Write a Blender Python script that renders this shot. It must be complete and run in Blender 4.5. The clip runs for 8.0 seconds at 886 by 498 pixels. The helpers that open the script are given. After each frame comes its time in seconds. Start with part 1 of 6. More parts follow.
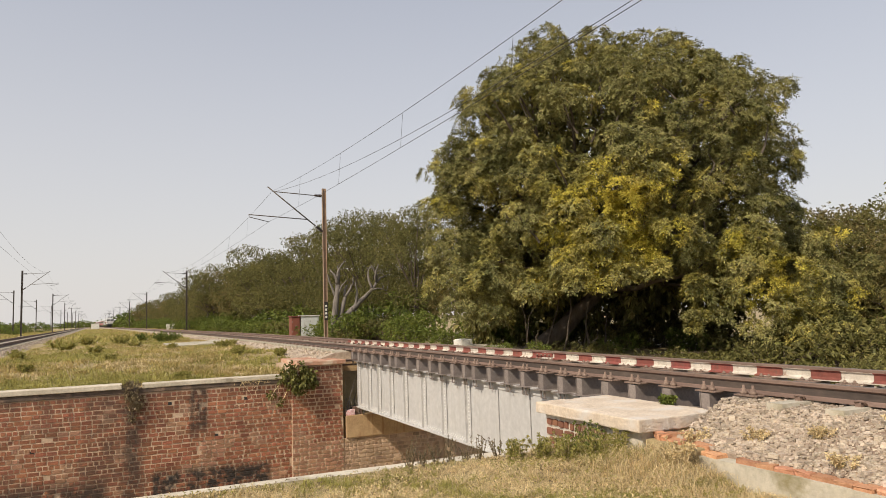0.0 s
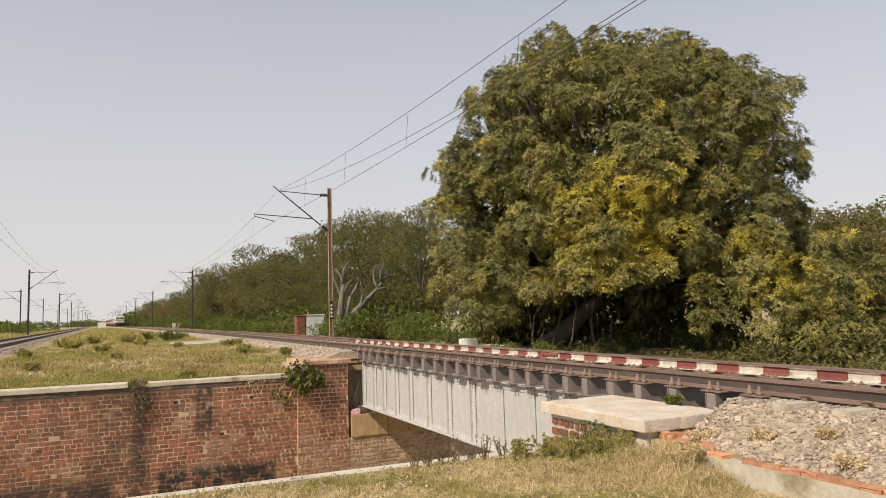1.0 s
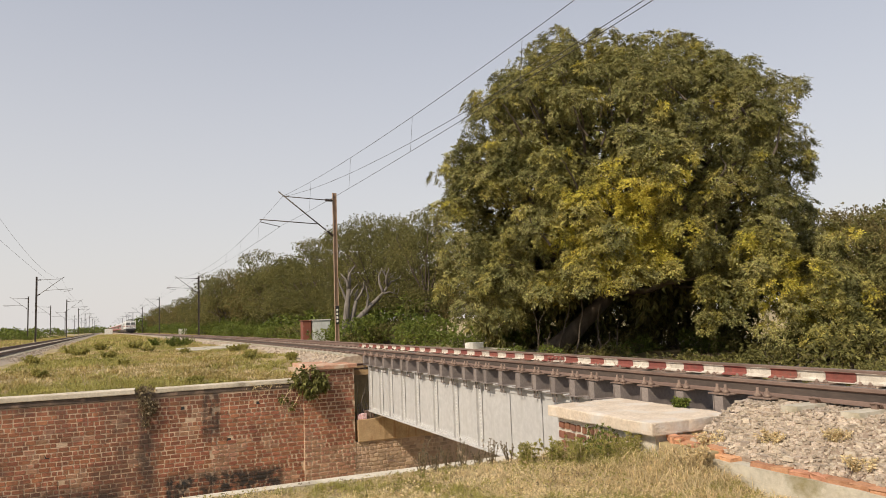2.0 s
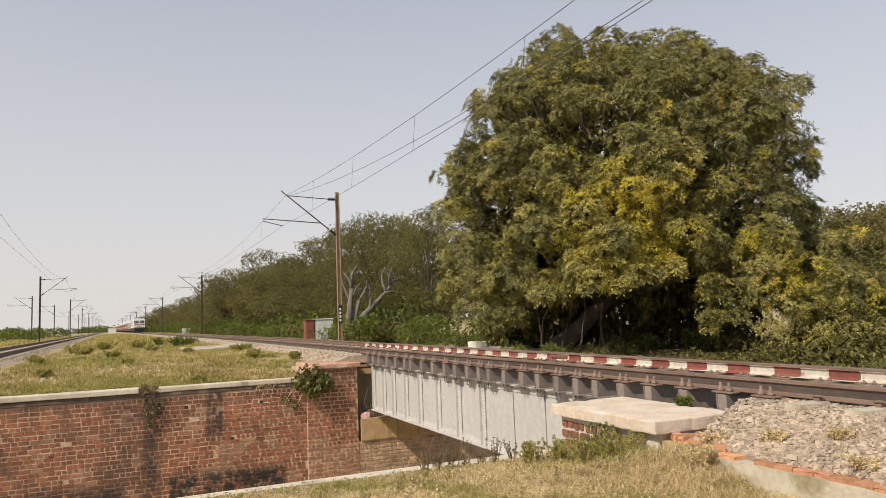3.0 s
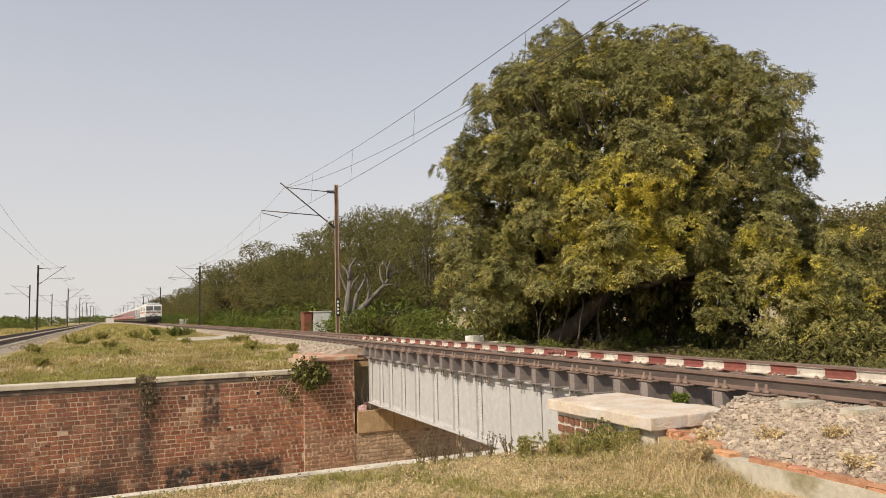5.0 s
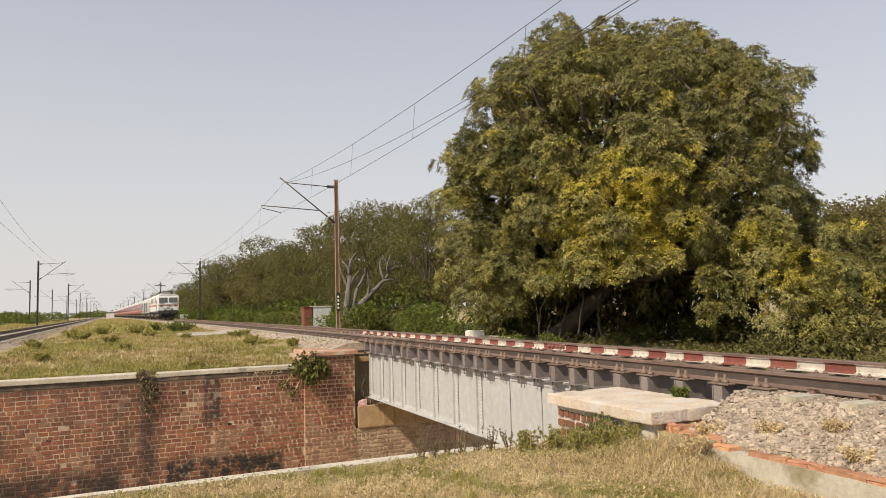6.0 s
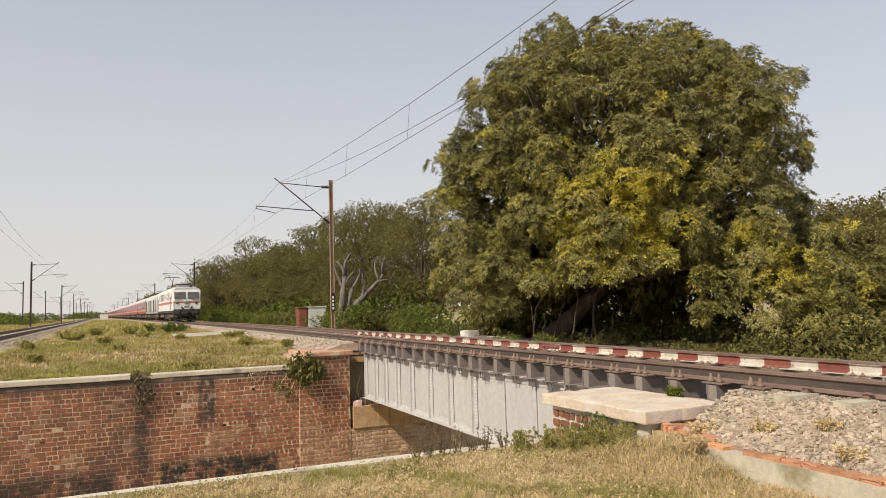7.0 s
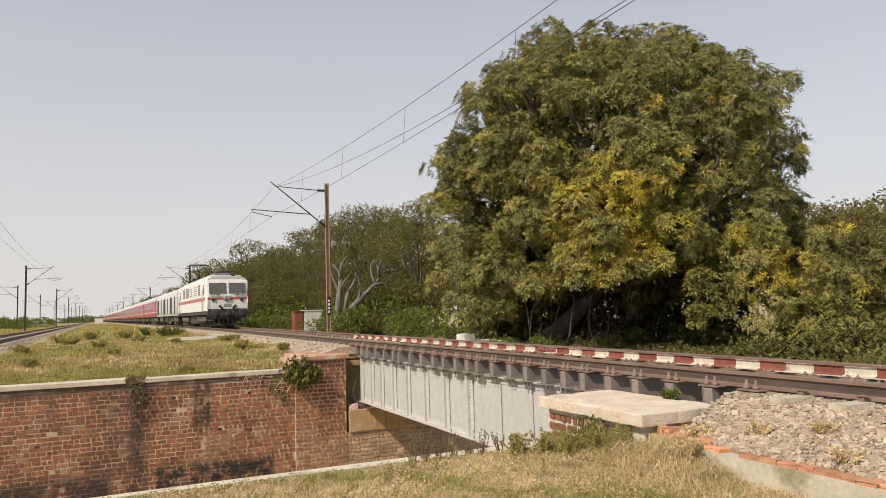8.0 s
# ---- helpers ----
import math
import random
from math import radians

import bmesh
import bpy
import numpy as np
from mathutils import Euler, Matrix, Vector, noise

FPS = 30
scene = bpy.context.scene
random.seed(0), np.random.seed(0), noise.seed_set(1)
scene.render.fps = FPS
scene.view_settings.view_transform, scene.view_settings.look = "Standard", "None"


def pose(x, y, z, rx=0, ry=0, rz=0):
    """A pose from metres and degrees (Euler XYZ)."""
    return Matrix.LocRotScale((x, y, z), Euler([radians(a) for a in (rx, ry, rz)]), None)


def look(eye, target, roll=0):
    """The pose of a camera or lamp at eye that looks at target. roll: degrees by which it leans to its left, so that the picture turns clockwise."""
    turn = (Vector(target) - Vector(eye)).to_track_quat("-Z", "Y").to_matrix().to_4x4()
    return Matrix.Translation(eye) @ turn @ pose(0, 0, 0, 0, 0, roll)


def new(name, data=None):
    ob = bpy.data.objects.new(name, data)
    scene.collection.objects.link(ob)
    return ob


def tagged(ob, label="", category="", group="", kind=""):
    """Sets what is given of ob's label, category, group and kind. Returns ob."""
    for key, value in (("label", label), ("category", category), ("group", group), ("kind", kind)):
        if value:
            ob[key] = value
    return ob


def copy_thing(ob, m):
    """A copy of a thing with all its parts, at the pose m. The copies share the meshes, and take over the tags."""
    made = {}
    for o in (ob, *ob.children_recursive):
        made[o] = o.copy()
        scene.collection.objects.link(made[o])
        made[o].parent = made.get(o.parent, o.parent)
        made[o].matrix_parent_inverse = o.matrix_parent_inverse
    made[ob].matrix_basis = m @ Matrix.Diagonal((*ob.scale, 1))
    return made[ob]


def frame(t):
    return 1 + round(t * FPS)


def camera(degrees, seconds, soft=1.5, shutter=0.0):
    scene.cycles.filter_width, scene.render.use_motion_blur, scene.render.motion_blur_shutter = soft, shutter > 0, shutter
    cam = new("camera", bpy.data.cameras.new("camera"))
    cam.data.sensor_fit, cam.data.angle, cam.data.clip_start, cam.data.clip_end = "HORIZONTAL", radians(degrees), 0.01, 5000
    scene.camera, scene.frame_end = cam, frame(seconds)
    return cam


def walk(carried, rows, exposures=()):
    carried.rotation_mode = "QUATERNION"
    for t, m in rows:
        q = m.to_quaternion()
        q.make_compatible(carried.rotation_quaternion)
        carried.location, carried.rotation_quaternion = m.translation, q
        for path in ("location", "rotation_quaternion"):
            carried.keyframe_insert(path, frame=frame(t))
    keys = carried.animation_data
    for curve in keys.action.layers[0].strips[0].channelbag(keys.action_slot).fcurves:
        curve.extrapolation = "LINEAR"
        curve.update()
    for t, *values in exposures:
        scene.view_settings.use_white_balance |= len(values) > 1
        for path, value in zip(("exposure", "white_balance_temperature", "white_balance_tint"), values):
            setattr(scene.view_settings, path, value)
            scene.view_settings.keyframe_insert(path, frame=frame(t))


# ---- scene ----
cam = camera(64.78, 8.0, soft=0.9)
EYE = (0.0, 0.0, 0.836)          # metres above the rail heads, between the two lines
PATH = [  # seconds, yaw, pitch, roll
    (0.0, -24.862, 5.389, 1.792), (0.5, -24.595, 5.562, 1.804), (1.0, -24.441, 5.360, 1.694),
    (1.5, -24.152, 5.720, 1.970), (3.0, -23.726, 5.624, 2.204), (3.5, -23.546, 5.407, 2.228),
    (4.0, -23.619, 5.349, 1.732), (4.5, -23.935, 5.292, 1.472), (6.0, -23.905, 4.700, 1.565),
    (6.5, -24.295, 4.536, 1.769), (7.0, -24.316, 4.710, 1.686), (7.5, -24.473, 4.730, 1.717),
    (8.0, -24.634, 4.967, 1.798)]
walk(cam, [(t, pose(*EYE, 90 + p, r, y)) for t, y, p, r in PATH], exposures=[(0.0, 0.0), (8.0, 0.0)])

# ---- light ----
SUN = Vector((-0.63, -0.29, 0.67)).normalized()
world = bpy.data.worlds.new("sky")
scene.world = world
world.use_nodes = True
wn = world.node_tree.nodes
wl = world.node_tree.links
sky = wn.new("ShaderNodeTexSky")
sky.sky_type, sky.sun_disc = "NISHITA", False
sky.sun_elevation = math.asin(SUN.z)
sky.sun_rotation = math.atan2(SUN.x, SUN.y)
sky.altitude, sky.air_density, sky.dust_density, sky.ozone_density = 100, 1.0, 1.0, 1.2
# thin winter haze over the whole dome, thicker towards the horizon
haze = wn.new("ShaderNodeMixRGB")
haze.inputs[2].default_value = (5.25, 4.98, 4.82, 1)
co = wn.new("ShaderNodeTexCoord")
sep = wn.new("ShaderNodeSeparateXYZ")
rise = wn.new("ShaderNodeMapRange")
rise.inputs["From Min"].default_value, rise.inputs["From Max"].default_value = 0.0, 0.62
rise.inputs["To Min"].default_value, rise.inputs["To Max"].default_value = 0.96, 0.34
wl.new(co.outputs["Generated"], sep.inputs[0])
wl.new(sep.outputs["Z"], rise.inputs["Value"])
wl.new(rise.outputs[0], haze.inputs[0])
wl.new(sky.outputs[0], haze.inputs[1])
wl.new(haze.outputs[0], wn["Background"].inputs[0])
wn["Background"].inputs[1].default_value = 0.139
sun = new("sun", bpy.data.lights.new("sun", "SUN"))
sun.data.energy, sun.data.angle, sun.data.color = 4.6, radians(0.6), (1.0, 0.875, 0.71)
sun.matrix_basis = look(SUN * 60, (0, 0, 0))


# ---- materials ----
def socket(node, name):
    return node.inputs[name]


def material(name, dark, light, size=1.0, rough=0.8, metal=0.0, bump=0.2, bump_size=None, vary=0.0, stain=None, stain_size=0.6, stain_at=0.55,
             island=False, streak=None, spec=0.5, aspect=(1, 1, 1), place_wise=False):
    """Two colours mixed by noise at two scales, an optional stain, a variation from piece to piece and fine relief."""
    m = bpy.data.materials.new(name)
    m.use_nodes = True
    n, l = m.node_tree.nodes, m.node_tree.links
    b = n["Principled BSDF"]
    b.inputs["Roughness"].default_value, b.inputs["Metallic"].default_value = rough, metal
    b.inputs["Specular IOR Level"].default_value = spec
    if place_wise:      # one pattern over all pieces of a wall
        where = n.new("ShaderNodeNewGeometry").outputs["Position"]
    else:
        where = n.new("ShaderNodeTexCoord").outputs["Object"]
    mp = n.new("ShaderNodeMapping")
    mp.inputs["Scale"].default_value = aspect
    l.new(where, mp.inputs[0])

    def field(scale, detail=6.0):
        t = n.new("ShaderNodeTexNoise")
        t.inputs["Scale"].default_value, t.inputs["Detail"].default_value = scale, detail
        t.inputs["Roughness"].default_value = 0.62
        l.new(mp.outputs[0], t.inputs["Vector"])
        return t.outputs["Fac"]

    def ramp(value, lo, hi):
        r = n.new("ShaderNodeMapRange")
        r.inputs["From Min"].default_value, r.inputs["From Max"].default_value = lo, hi
        l.new(value, r.inputs["Value"])
        return r.outputs[0]

    def mix(fac, a, c, kind="MIX"):
        x = n.new("ShaderNodeMixRGB")
        x.blend_type = kind
        for s, v in zip(x.inputs, (fac, a, c)):
            if isinstance(v, (tuple, list)):
                s.default_value = (*v, 1)
            elif isinstance(v, (int, float)):
                s.default_value = v
            else:
                l.new(v, s)
        return x.outputs[0]

    col = mix(ramp(field(1 / size), 0.34, 0.66), dark, light)
    fine = ramp(field(9 / size, 4.0), 0.3, 0.7)
    col = mix(0.28, col, mix(fine, tuple(c * 0.55 for c in dark), tuple(min(1, c * 1.2) for c in light)))
    if stain:
        col = mix(ramp(field(1 / stain_size), stain_at, stain_at + 0.14), col, stain)
    if streak:
        t = n.new("ShaderNodeTexNoise")
        t.inputs["Scale"].default_value, t.inputs["Detail"].default_value = 1.0, 5.0
        mq = n.new("ShaderNodeMapping")
        mq.inputs["Scale"].default_value = (7.0, 7.0, 0.8)
        l.new(where, mq.inputs[0])
        l.new(mq.outputs[0], t.inputs["Vector"])
        col = mix(ramp(t.outputs["Fac"], 0.56, 0.74), col, streak)
    if vary:
        if island:
            g = n.new("ShaderNodeNewGeometry").outputs["Random Per Island"]
        else:
            g = n.new("ShaderNodeObjectInfo").outputs["Random"]
        hsv = n.new("ShaderNodeHueSaturation")
        r = n.new("ShaderNodeMapRange")
        r.inputs["To Min"].default_value, r.inputs["To Max"].default_value = 1 - vary, 1 + vary
        l.new(g, r.inputs["Value"])
        l.new(r.outputs[0], hsv.inputs["Value"])
        r2 = n.new("ShaderNodeMapRange")
        r2.inputs["To Min"].default_value, r2.inputs["To Max"].default_value = 0.5 - vary * 0.03, 0.5 + vary * 0.03
        w = n.new("ShaderNodeMath")
        w.operation = "FRACT"
        w2 = n.new("ShaderNodeMath")
        w2.operation = "MULTIPLY"
        w2.inputs[1].default_value = 37.3
        l.new(g, w2.inputs[0])
        l.new(w2.outputs[0], w.inputs[0])
        l.new(w.outputs[0], r2.inputs["Value"])
        l.new(r2.outputs[0], hsv.inputs["Hue"])
        l.new(col, hsv.inputs["Color"])
        col = hsv.outputs[0]
    l.new(col, b.inputs["Base Color"])
    if bump:
        bp = n.new("ShaderNodeBump")
        bp.inputs["Strength"].default_value, bp.inputs["Distance"].default_value = bump, 0.02
        l.new(field(1 / (bump_size or size / 12), 5.0), bp.inputs["Height"])
        l.new(bp.outputs[0], b.inputs["Normal"])
    return m


def leaf_material(name, dark, light, vary=0.35, through_it=0.35):
    """Thin leaves: colour from leaf to leaf, some light passing through."""
    m = material(name, dark, light, size=1.6, rough=0.6, bump=0, vary=vary, island=True, spec=0.25)
    n, l = m.node_tree.nodes, m.node_tree.links
    b = n["Principled BSDF"]
    tr = n.new("ShaderNodeBsdfTranslucent")
    mx = n.new("ShaderNodeMixShader")
    mx.inputs[0].default_value = through_it
    col = b.inputs["Base Color"].links[0].from_socket
    l.new(col, tr.inputs["Color"])
    l.new(b.outputs[0], mx.inputs[1])
    l.new(tr.outputs[0], mx.inputs[2])
    l.new(mx.outputs[0], n["Material Output"].inputs["Surface"])
    return m


M = {}
M["soil"] = material("dry_soil_and_turf", (0.24, 0.18, 0.09), (0.44, 0.345, 0.185), size=1.3, rough=0.95, bump=0.6, bump_size=0.05,
                     stain=(0.21, 0.19, 0.07), stain_size=3.2, stain_at=0.5)
M["grass_dry"] = leaf_material("dry_grass", (0.52, 0.395, 0.19), (0.80, 0.65, 0.38), 0.34, 0.35)
M["grass_field"] = leaf_material("rough_field_grass", (0.34, 0.27, 0.095), (0.56, 0.44, 0.18), 0.36, 0.3)
M["grass_green"] = leaf_material("green_grass", (0.28, 0.265, 0.07), (0.46, 0.41, 0.13), 0.35, 0.4)
M["ballast"] = material("ballast_bed", (0.30, 0.235, 0.175), (0.50, 0.41, 0.31), size=0.09, rough=0.95, bump=1.0, bump_size=0.045,
                        stain=(0.20, 0.14, 0.10), stain_size=1.4, stain_at=0.52)
M["stone"] = material("ballast_stone", (0.32, 0.255, 0.19), (0.58, 0.485, 0.38), size=0.15, rough=0.92, bump=0.5, vary=0.28, island=True)
def weathered(m, soot_and_shade, damp, amount=1.0):
    """Soot, damp streaks and old grime on the canal masonry, one field over bricks and joints alike."""
    n, l = m.node_tree.nodes, m.node_tree.links
    b = n["Principled BSDF"]
    pos = n.new("ShaderNodeNewGeometry").outputs["Position"]
    xyz = n.new("ShaderNodeSeparateXYZ")
    l.new(pos, xyz.inputs[0])

    def calc(op, *args):
        q = n.new("ShaderNodeMath")
        q.operation = op
        for i, v in enumerate(args):
            if isinstance(v, (int, float)):
                q.inputs[i].default_value = v
            else:
                l.new(v, q.inputs[i])
        return q.outputs[0]

    def field(scale, aspect=(1, 1, 1), detail=5.0):
        mp = n.new("ShaderNodeMapping")
        mp.inputs["Scale"].default_value = aspect
        l.new(pos, mp.inputs[0])
        t = n.new("ShaderNodeTexNoise")
        t.inputs["Scale"].default_value, t.inputs["Detail"].default_value = scale, detail
        t.inputs["Roughness"].default_value = 0.65
        l.new(mp.outputs[0], t.inputs["Vector"])
        return calc("SUBTRACT", t.outputs["Fac"], 0.5)

    def fade(v, lo, hi):
        r = n.new("ShaderNodeMapRange")
        r.inputs["From Min"].default_value, r.inputs["From Max"].default_value = lo, hi
        l.new(v, r.inputs["Value"])
        return r.outputs[0]

    broad, rough, tall = field(0.9), field(4.5), field(1.0, (2.6, 2.6, 0.35))
    x = calc("ADD", xyz.outputs["X"], calc("MULTIPLY", rough, 0.30))
    z = calc("ADD", xyz.outputs["Z"], calc("MULTIPLY", rough, 0.55))
    z = calc("ADD", z, calc("MULTIPLY", broad, 0.55))
    wing = calc("LESS_THAN", xyz.outputs["X"], 4.56)
    foot = calc("MULTIPLY", fade(z, -2.98, -3.22), calc("MULTIPLY", fade(x, 0.82, 0.95), fade(x, 4.05, 3.9)))
    foot_left = calc("MULTIPLY", fade(z, -2.95, -3.25), fade(x, -0.1, -0.3))
    strip = calc("MULTIPLY", calc("MULTIPLY", fade(x, 1.78, 1.88), fade(x, 2.34, 2.22)), fade(z, -2.5, -1.9))
    seam = calc("MULTIPLY", calc("MULTIPLY", fade(x, 0.10, 0.30), fade(x, 0.85, 0.50)), 0.75)
    black = calc("MULTIPLY", calc("MULTIPLY", wing, fade(calc("ADD", rough, calc("MULTIPLY", broad, 0.4)), -0.20, 0.02)), calc("MAXIMUM", calc("MAXIMUM", foot, calc("MULTIPLY", foot_left, 0.8)), calc("MAXIMUM", calc("MULTIPLY", strip, 0.8), seam)))
    runs = calc("MULTIPLY", fade(calc("ADD", tall, calc("MULTIPLY", rough, 0.5)), 0.02, 0.20), calc("MULTIPLY", fade(z, -2.9, -1.3), 0.75))
    dull = calc("MULTIPLY", fade(calc("ADD", broad, calc("MULTIPLY", rough, 0.5)), -0.02, 0.16), calc("ADD", calc("MULTIPLY", fade(x, 2.2, 0.6), 0.60), 0.22))
    under = calc("MULTIPLY", fade(z, -1.35, -0.95), 0.45)
    grime = calc("MULTIPLY", calc("MAXIMUM", calc("MAXIMUM", runs, dull), under), amount)
    col = b.inputs["Base Color"].links[0].from_socket
    for fac, c in ((grime, damp), (black, soot_and_shade)):
        mx = n.new("ShaderNodeMixRGB")
        l.new(fac, mx.inputs[0])
        l.new(col, mx.inputs[1])
        mx.inputs[2].default_value = (*c, 1)
        col = mx.outputs[0]
    l.new(col, b.inputs["Base Color"])
    return m


for tail, isl in (("", False), ("_run", True)):
    kin = dict(rough=0.93, bump=0.6, bump_size=0.02, vary=0.24, island=isl, place_wise=True)
    M["brick" + tail] = weathered(material("old_red_brick" + tail, (0.185, 0.068, 0.038), (0.36, 0.145, 0.076), size=0.9, **kin), (0.032, 0.026, 0.022), (0.10, 0.058, 0.040))
    M["brick_pale" + tail] = weathered(material("washed_brown_brick" + tail, (0.27, 0.135, 0.082), (0.42, 0.235, 0.145), size=0.6, **kin), (0.05, 0.038, 0.030), (0.16, 0.10, 0.068))
    M["brick_tan" + tail] = material("pale_tan_brick" + tail, (0.33, 0.22, 0.14), (0.50, 0.36, 0.245), size=0.6, stain=(0.24, 0.165, 0.11), stain_size=0.9, stain_at=0.54, **kin)
M["brick_orange"] = material("broken_orange_brick", (0.42, 0.185, 0.09), (0.58, 0.32, 0.185), size=0.15, rough=0.92, bump=0.6, bump_size=0.02, vary=0.25)
M["mortar"] = weathered(material("lime_mortar", (0.47, 0.33, 0.22), (0.66, 0.495, 0.35), size=0.5, rough=0.95, bump=0.5, bump_size=0.02, place_wise=True), (0.075, 0.058, 0.047), (0.27, 0.185, 0.13), 0.7)
M["coping"] = material("weathered_coping_concrete", (0.46, 0.40, 0.30), (0.66, 0.59, 0.47), size=0.5, rough=0.9, bump=0.4, bump_size=0.02,
                       stain=(0.26, 0.22, 0.16), stain_size=0.8, stain_at=0.56)
# dark brown that stands in for the shadow below the coping
M["soot_and_shade"] = material("coping_shade_render", (0.065, 0.050, 0.040), (0.155, 0.112, 0.084), size=0.25, rough=0.95, bump=0.5, bump_size=0.02,
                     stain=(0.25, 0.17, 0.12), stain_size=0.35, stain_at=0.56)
M["slab"] = material("pale_sandstone_slab", (0.52, 0.41, 0.30), (0.74, 0.63, 0.50), size=0.35, rough=0.88, bump=0.8, bump_size=0.025,
                     stain=(0.64, 0.585, 0.52), stain_size=0.5, stain_at=0.50)
M["slab_red"] = material("reddish_stone_slab", (0.36, 0.16, 0.09), (0.55, 0.33, 0.22), size=0.5, rough=0.9, bump=0.5, bump_size=0.03,
                         stain=(0.55, 0.45, 0.33), stain_size=0.6, stain_at=0.5)
M["bed"] = material("rust_washed_bed_stone", (0.36, 0.23, 0.12), (0.54, 0.38, 0.21), size=0.4, rough=0.9, bump=0.4, bump_size=0.03, streak=(0.28, 0.13, 0.05))
M["plaster"] = material("flaking_lime_plaster", (0.44, 0.38, 0.30), (0.68, 0.62, 0.53), size=0.3, rough=0.95, bump=0.6, bump_size=0.03,
                        stain=(0.36, 0.17, 0.10), stain_size=0.5, stain_at=0.6)
M["girder"] = material("grey_painted_girder_steel", (0.47, 0.46, 0.445), (0.52, 0.51, 0.49), size=1.2, rough=0.5, bump=0.04, streak=(0.43, 0.42, 0.395), spec=0.4)
# girder grey made paler: the light the rivet heads catch, as colour
M["rivet"] = material("rivet_heads_with_painted_glint", (0.62, 0.61, 0.58), (0.72, 0.71, 0.67), size=0.4, rough=0.5, bump=0)
M["steel_sleeper"] = material("dark_steel_sleeper", (0.165, 0.138, 0.124), (0.275, 0.232, 0.205), size=0.3, rough=0.7, metal=0.0, bump=0.2, vary=0.15)
M["rail"] = material("brown_rail_steel", (0.125, 0.080, 0.062), (0.23, 0.155, 0.12), size=0.25, rough=0.75, metal=0.0, bump=0.2, aspect=(1, 0.3, 1))
M["grime"] = material("grimy_rail_web", (0.05, 0.038, 0.032), (0.11, 0.082, 0.066), size=0.3, rough=0.85, bump=0.2, aspect=(1, 0.3, 1))
M["rail_top"] = material("running_face_steel", (0.20, 0.15, 0.12), (0.33, 0.27, 0.22), size=0.2, rough=0.4, metal=0.6, bump=0.05)
M["paint_red"] = material("dull_red_rail_paint", (0.18, 0.050, 0.038), (0.29, 0.090, 0.066), size=0.10, rough=0.8, bump=0.3, vary=0.14, stain=(0.15, 0.085, 0.062), stain_size=0.12, stain_at=0.55)
M["paint_white"] = material("dirty_white_rail_paint", (0.44, 0.385, 0.31), (0.68, 0.62, 0.53), size=0.10, rough=0.8, bump=0.3, vary=0.08, stain=(0.27, 0.17, 0.12), stain_size=0.09, stain_at=0.56)
M["bolt"] = material("rusted_bolts", (0.13, 0.088, 0.068), (0.29, 0.205, 0.155), size=0.05, rough=0.85, metal=0.1, bump=0.2)
M["conc"] = material("grey_concrete", (0.34, 0.30, 0.23), (0.55, 0.50, 0.40), size=0.5, rough=0.92, bump=0.3, bump_size=0.02, vary=0.08, stain=(0.24, 0.205, 0.11), stain_size=0.6, stain_at=0.52)
M["mast"] = material("weathered_mast_steel", (0.25, 0.16, 0.105), (0.40, 0.29, 0.20), size=0.5, rough=0.75, metal=0.1, bump=0.1, streak=(0.14, 0.10, 0.08))
M["mast_dark"] = material("dark_mast_steel", (0.06, 0.052, 0.045), (0.14, 0.115, 0.095), size=0.5, rough=0.75, metal=0.2, bump=0.1)
M["wire"] = material("dull_copper_wire", (0.05, 0.045, 0.042), (0.09, 0.08, 0.075), size=1.0, rough=0.6, metal=0.4, bump=0)
M["insulator"] = material("dark_glazed_insulator", (0.035, 0.025, 0.02), (0.07, 0.05, 0.04), size=0.2, rough=0.25, bump=0)
M["bark"] = material("rough_brown_bark", (0.06, 0.046, 0.035), (0.16, 0.125, 0.092), size=0.25, rough=0.95, bump=0.9, bump_size=0.06, aspect=(1, 1, 0.3))
M["bark_pale"] = material("bleached_dead_bark", (0.10, 0.088, 0.075), (0.24, 0.21, 0.18), size=0.25, rough=0.9, bump=0.9, bump_size=0.05, aspect=(1, 1, 0.3), streak=(0.06, 0.05, 0.042))
M["leaf_big"] = leaf_material("olive_compound_leaves", (0.095, 0.102, 0.030), (0.285, 0.255, 0.086), 0.60, 0.10)
M["leaf_mellow"] = leaf_material("olive_yellow_leaves", (0.155, 0.150, 0.036), (0.39, 0.33, 0.082), 0.52, 0.13)
M["leaf_dusk"] = leaf_material("brownish_thorn_leaves", (0.11, 0.098, 0.032), (0.26, 0.205, 0.072), 0.42, 0.2)
M["leaf_yellow"] = leaf_material("yellowing_leaves", (0.30, 0.27, 0.036), (0.55, 0.45, 0.066), 0.42, 0.22)
M["leaf_scrub"] = leaf_material("dusty_acacia_leaves", (0.085, 0.090, 0.026), (0.215, 0.190, 0.060), 0.44, 0.2)
M["leaf_bush"] = leaf_material("green_bush_leaves", (0.085, 0.120, 0.022), (0.19, 0.215, 0.040), 0.42, 0.22)
M["leaf_vine"] = leaf_material("broad_vine_leaves", (0.08, 0.088, 0.022), (0.18, 0.17, 0.045), 0.35, 0.2)
M["leaf_straw"] = leaf_material("straw_weed_stems", (0.52, 0.40, 0.21), (0.72, 0.58, 0.34), 0.3, 0.15)
M["weed_dark"] = leaf_material("dark_dry_weed", (0.14, 0.105, 0.06), (0.27, 0.21, 0.12), 0.3, 0.1)
M["white_paint"] = material("off_white_paint", (0.62, 0.60, 0.54), (0.80, 0.78, 0.72), size=0.5, rough=0.7, bump=0.1, stain=(0.45, 0.40, 0.32), stain_size=0.5, stain_at=0.62)
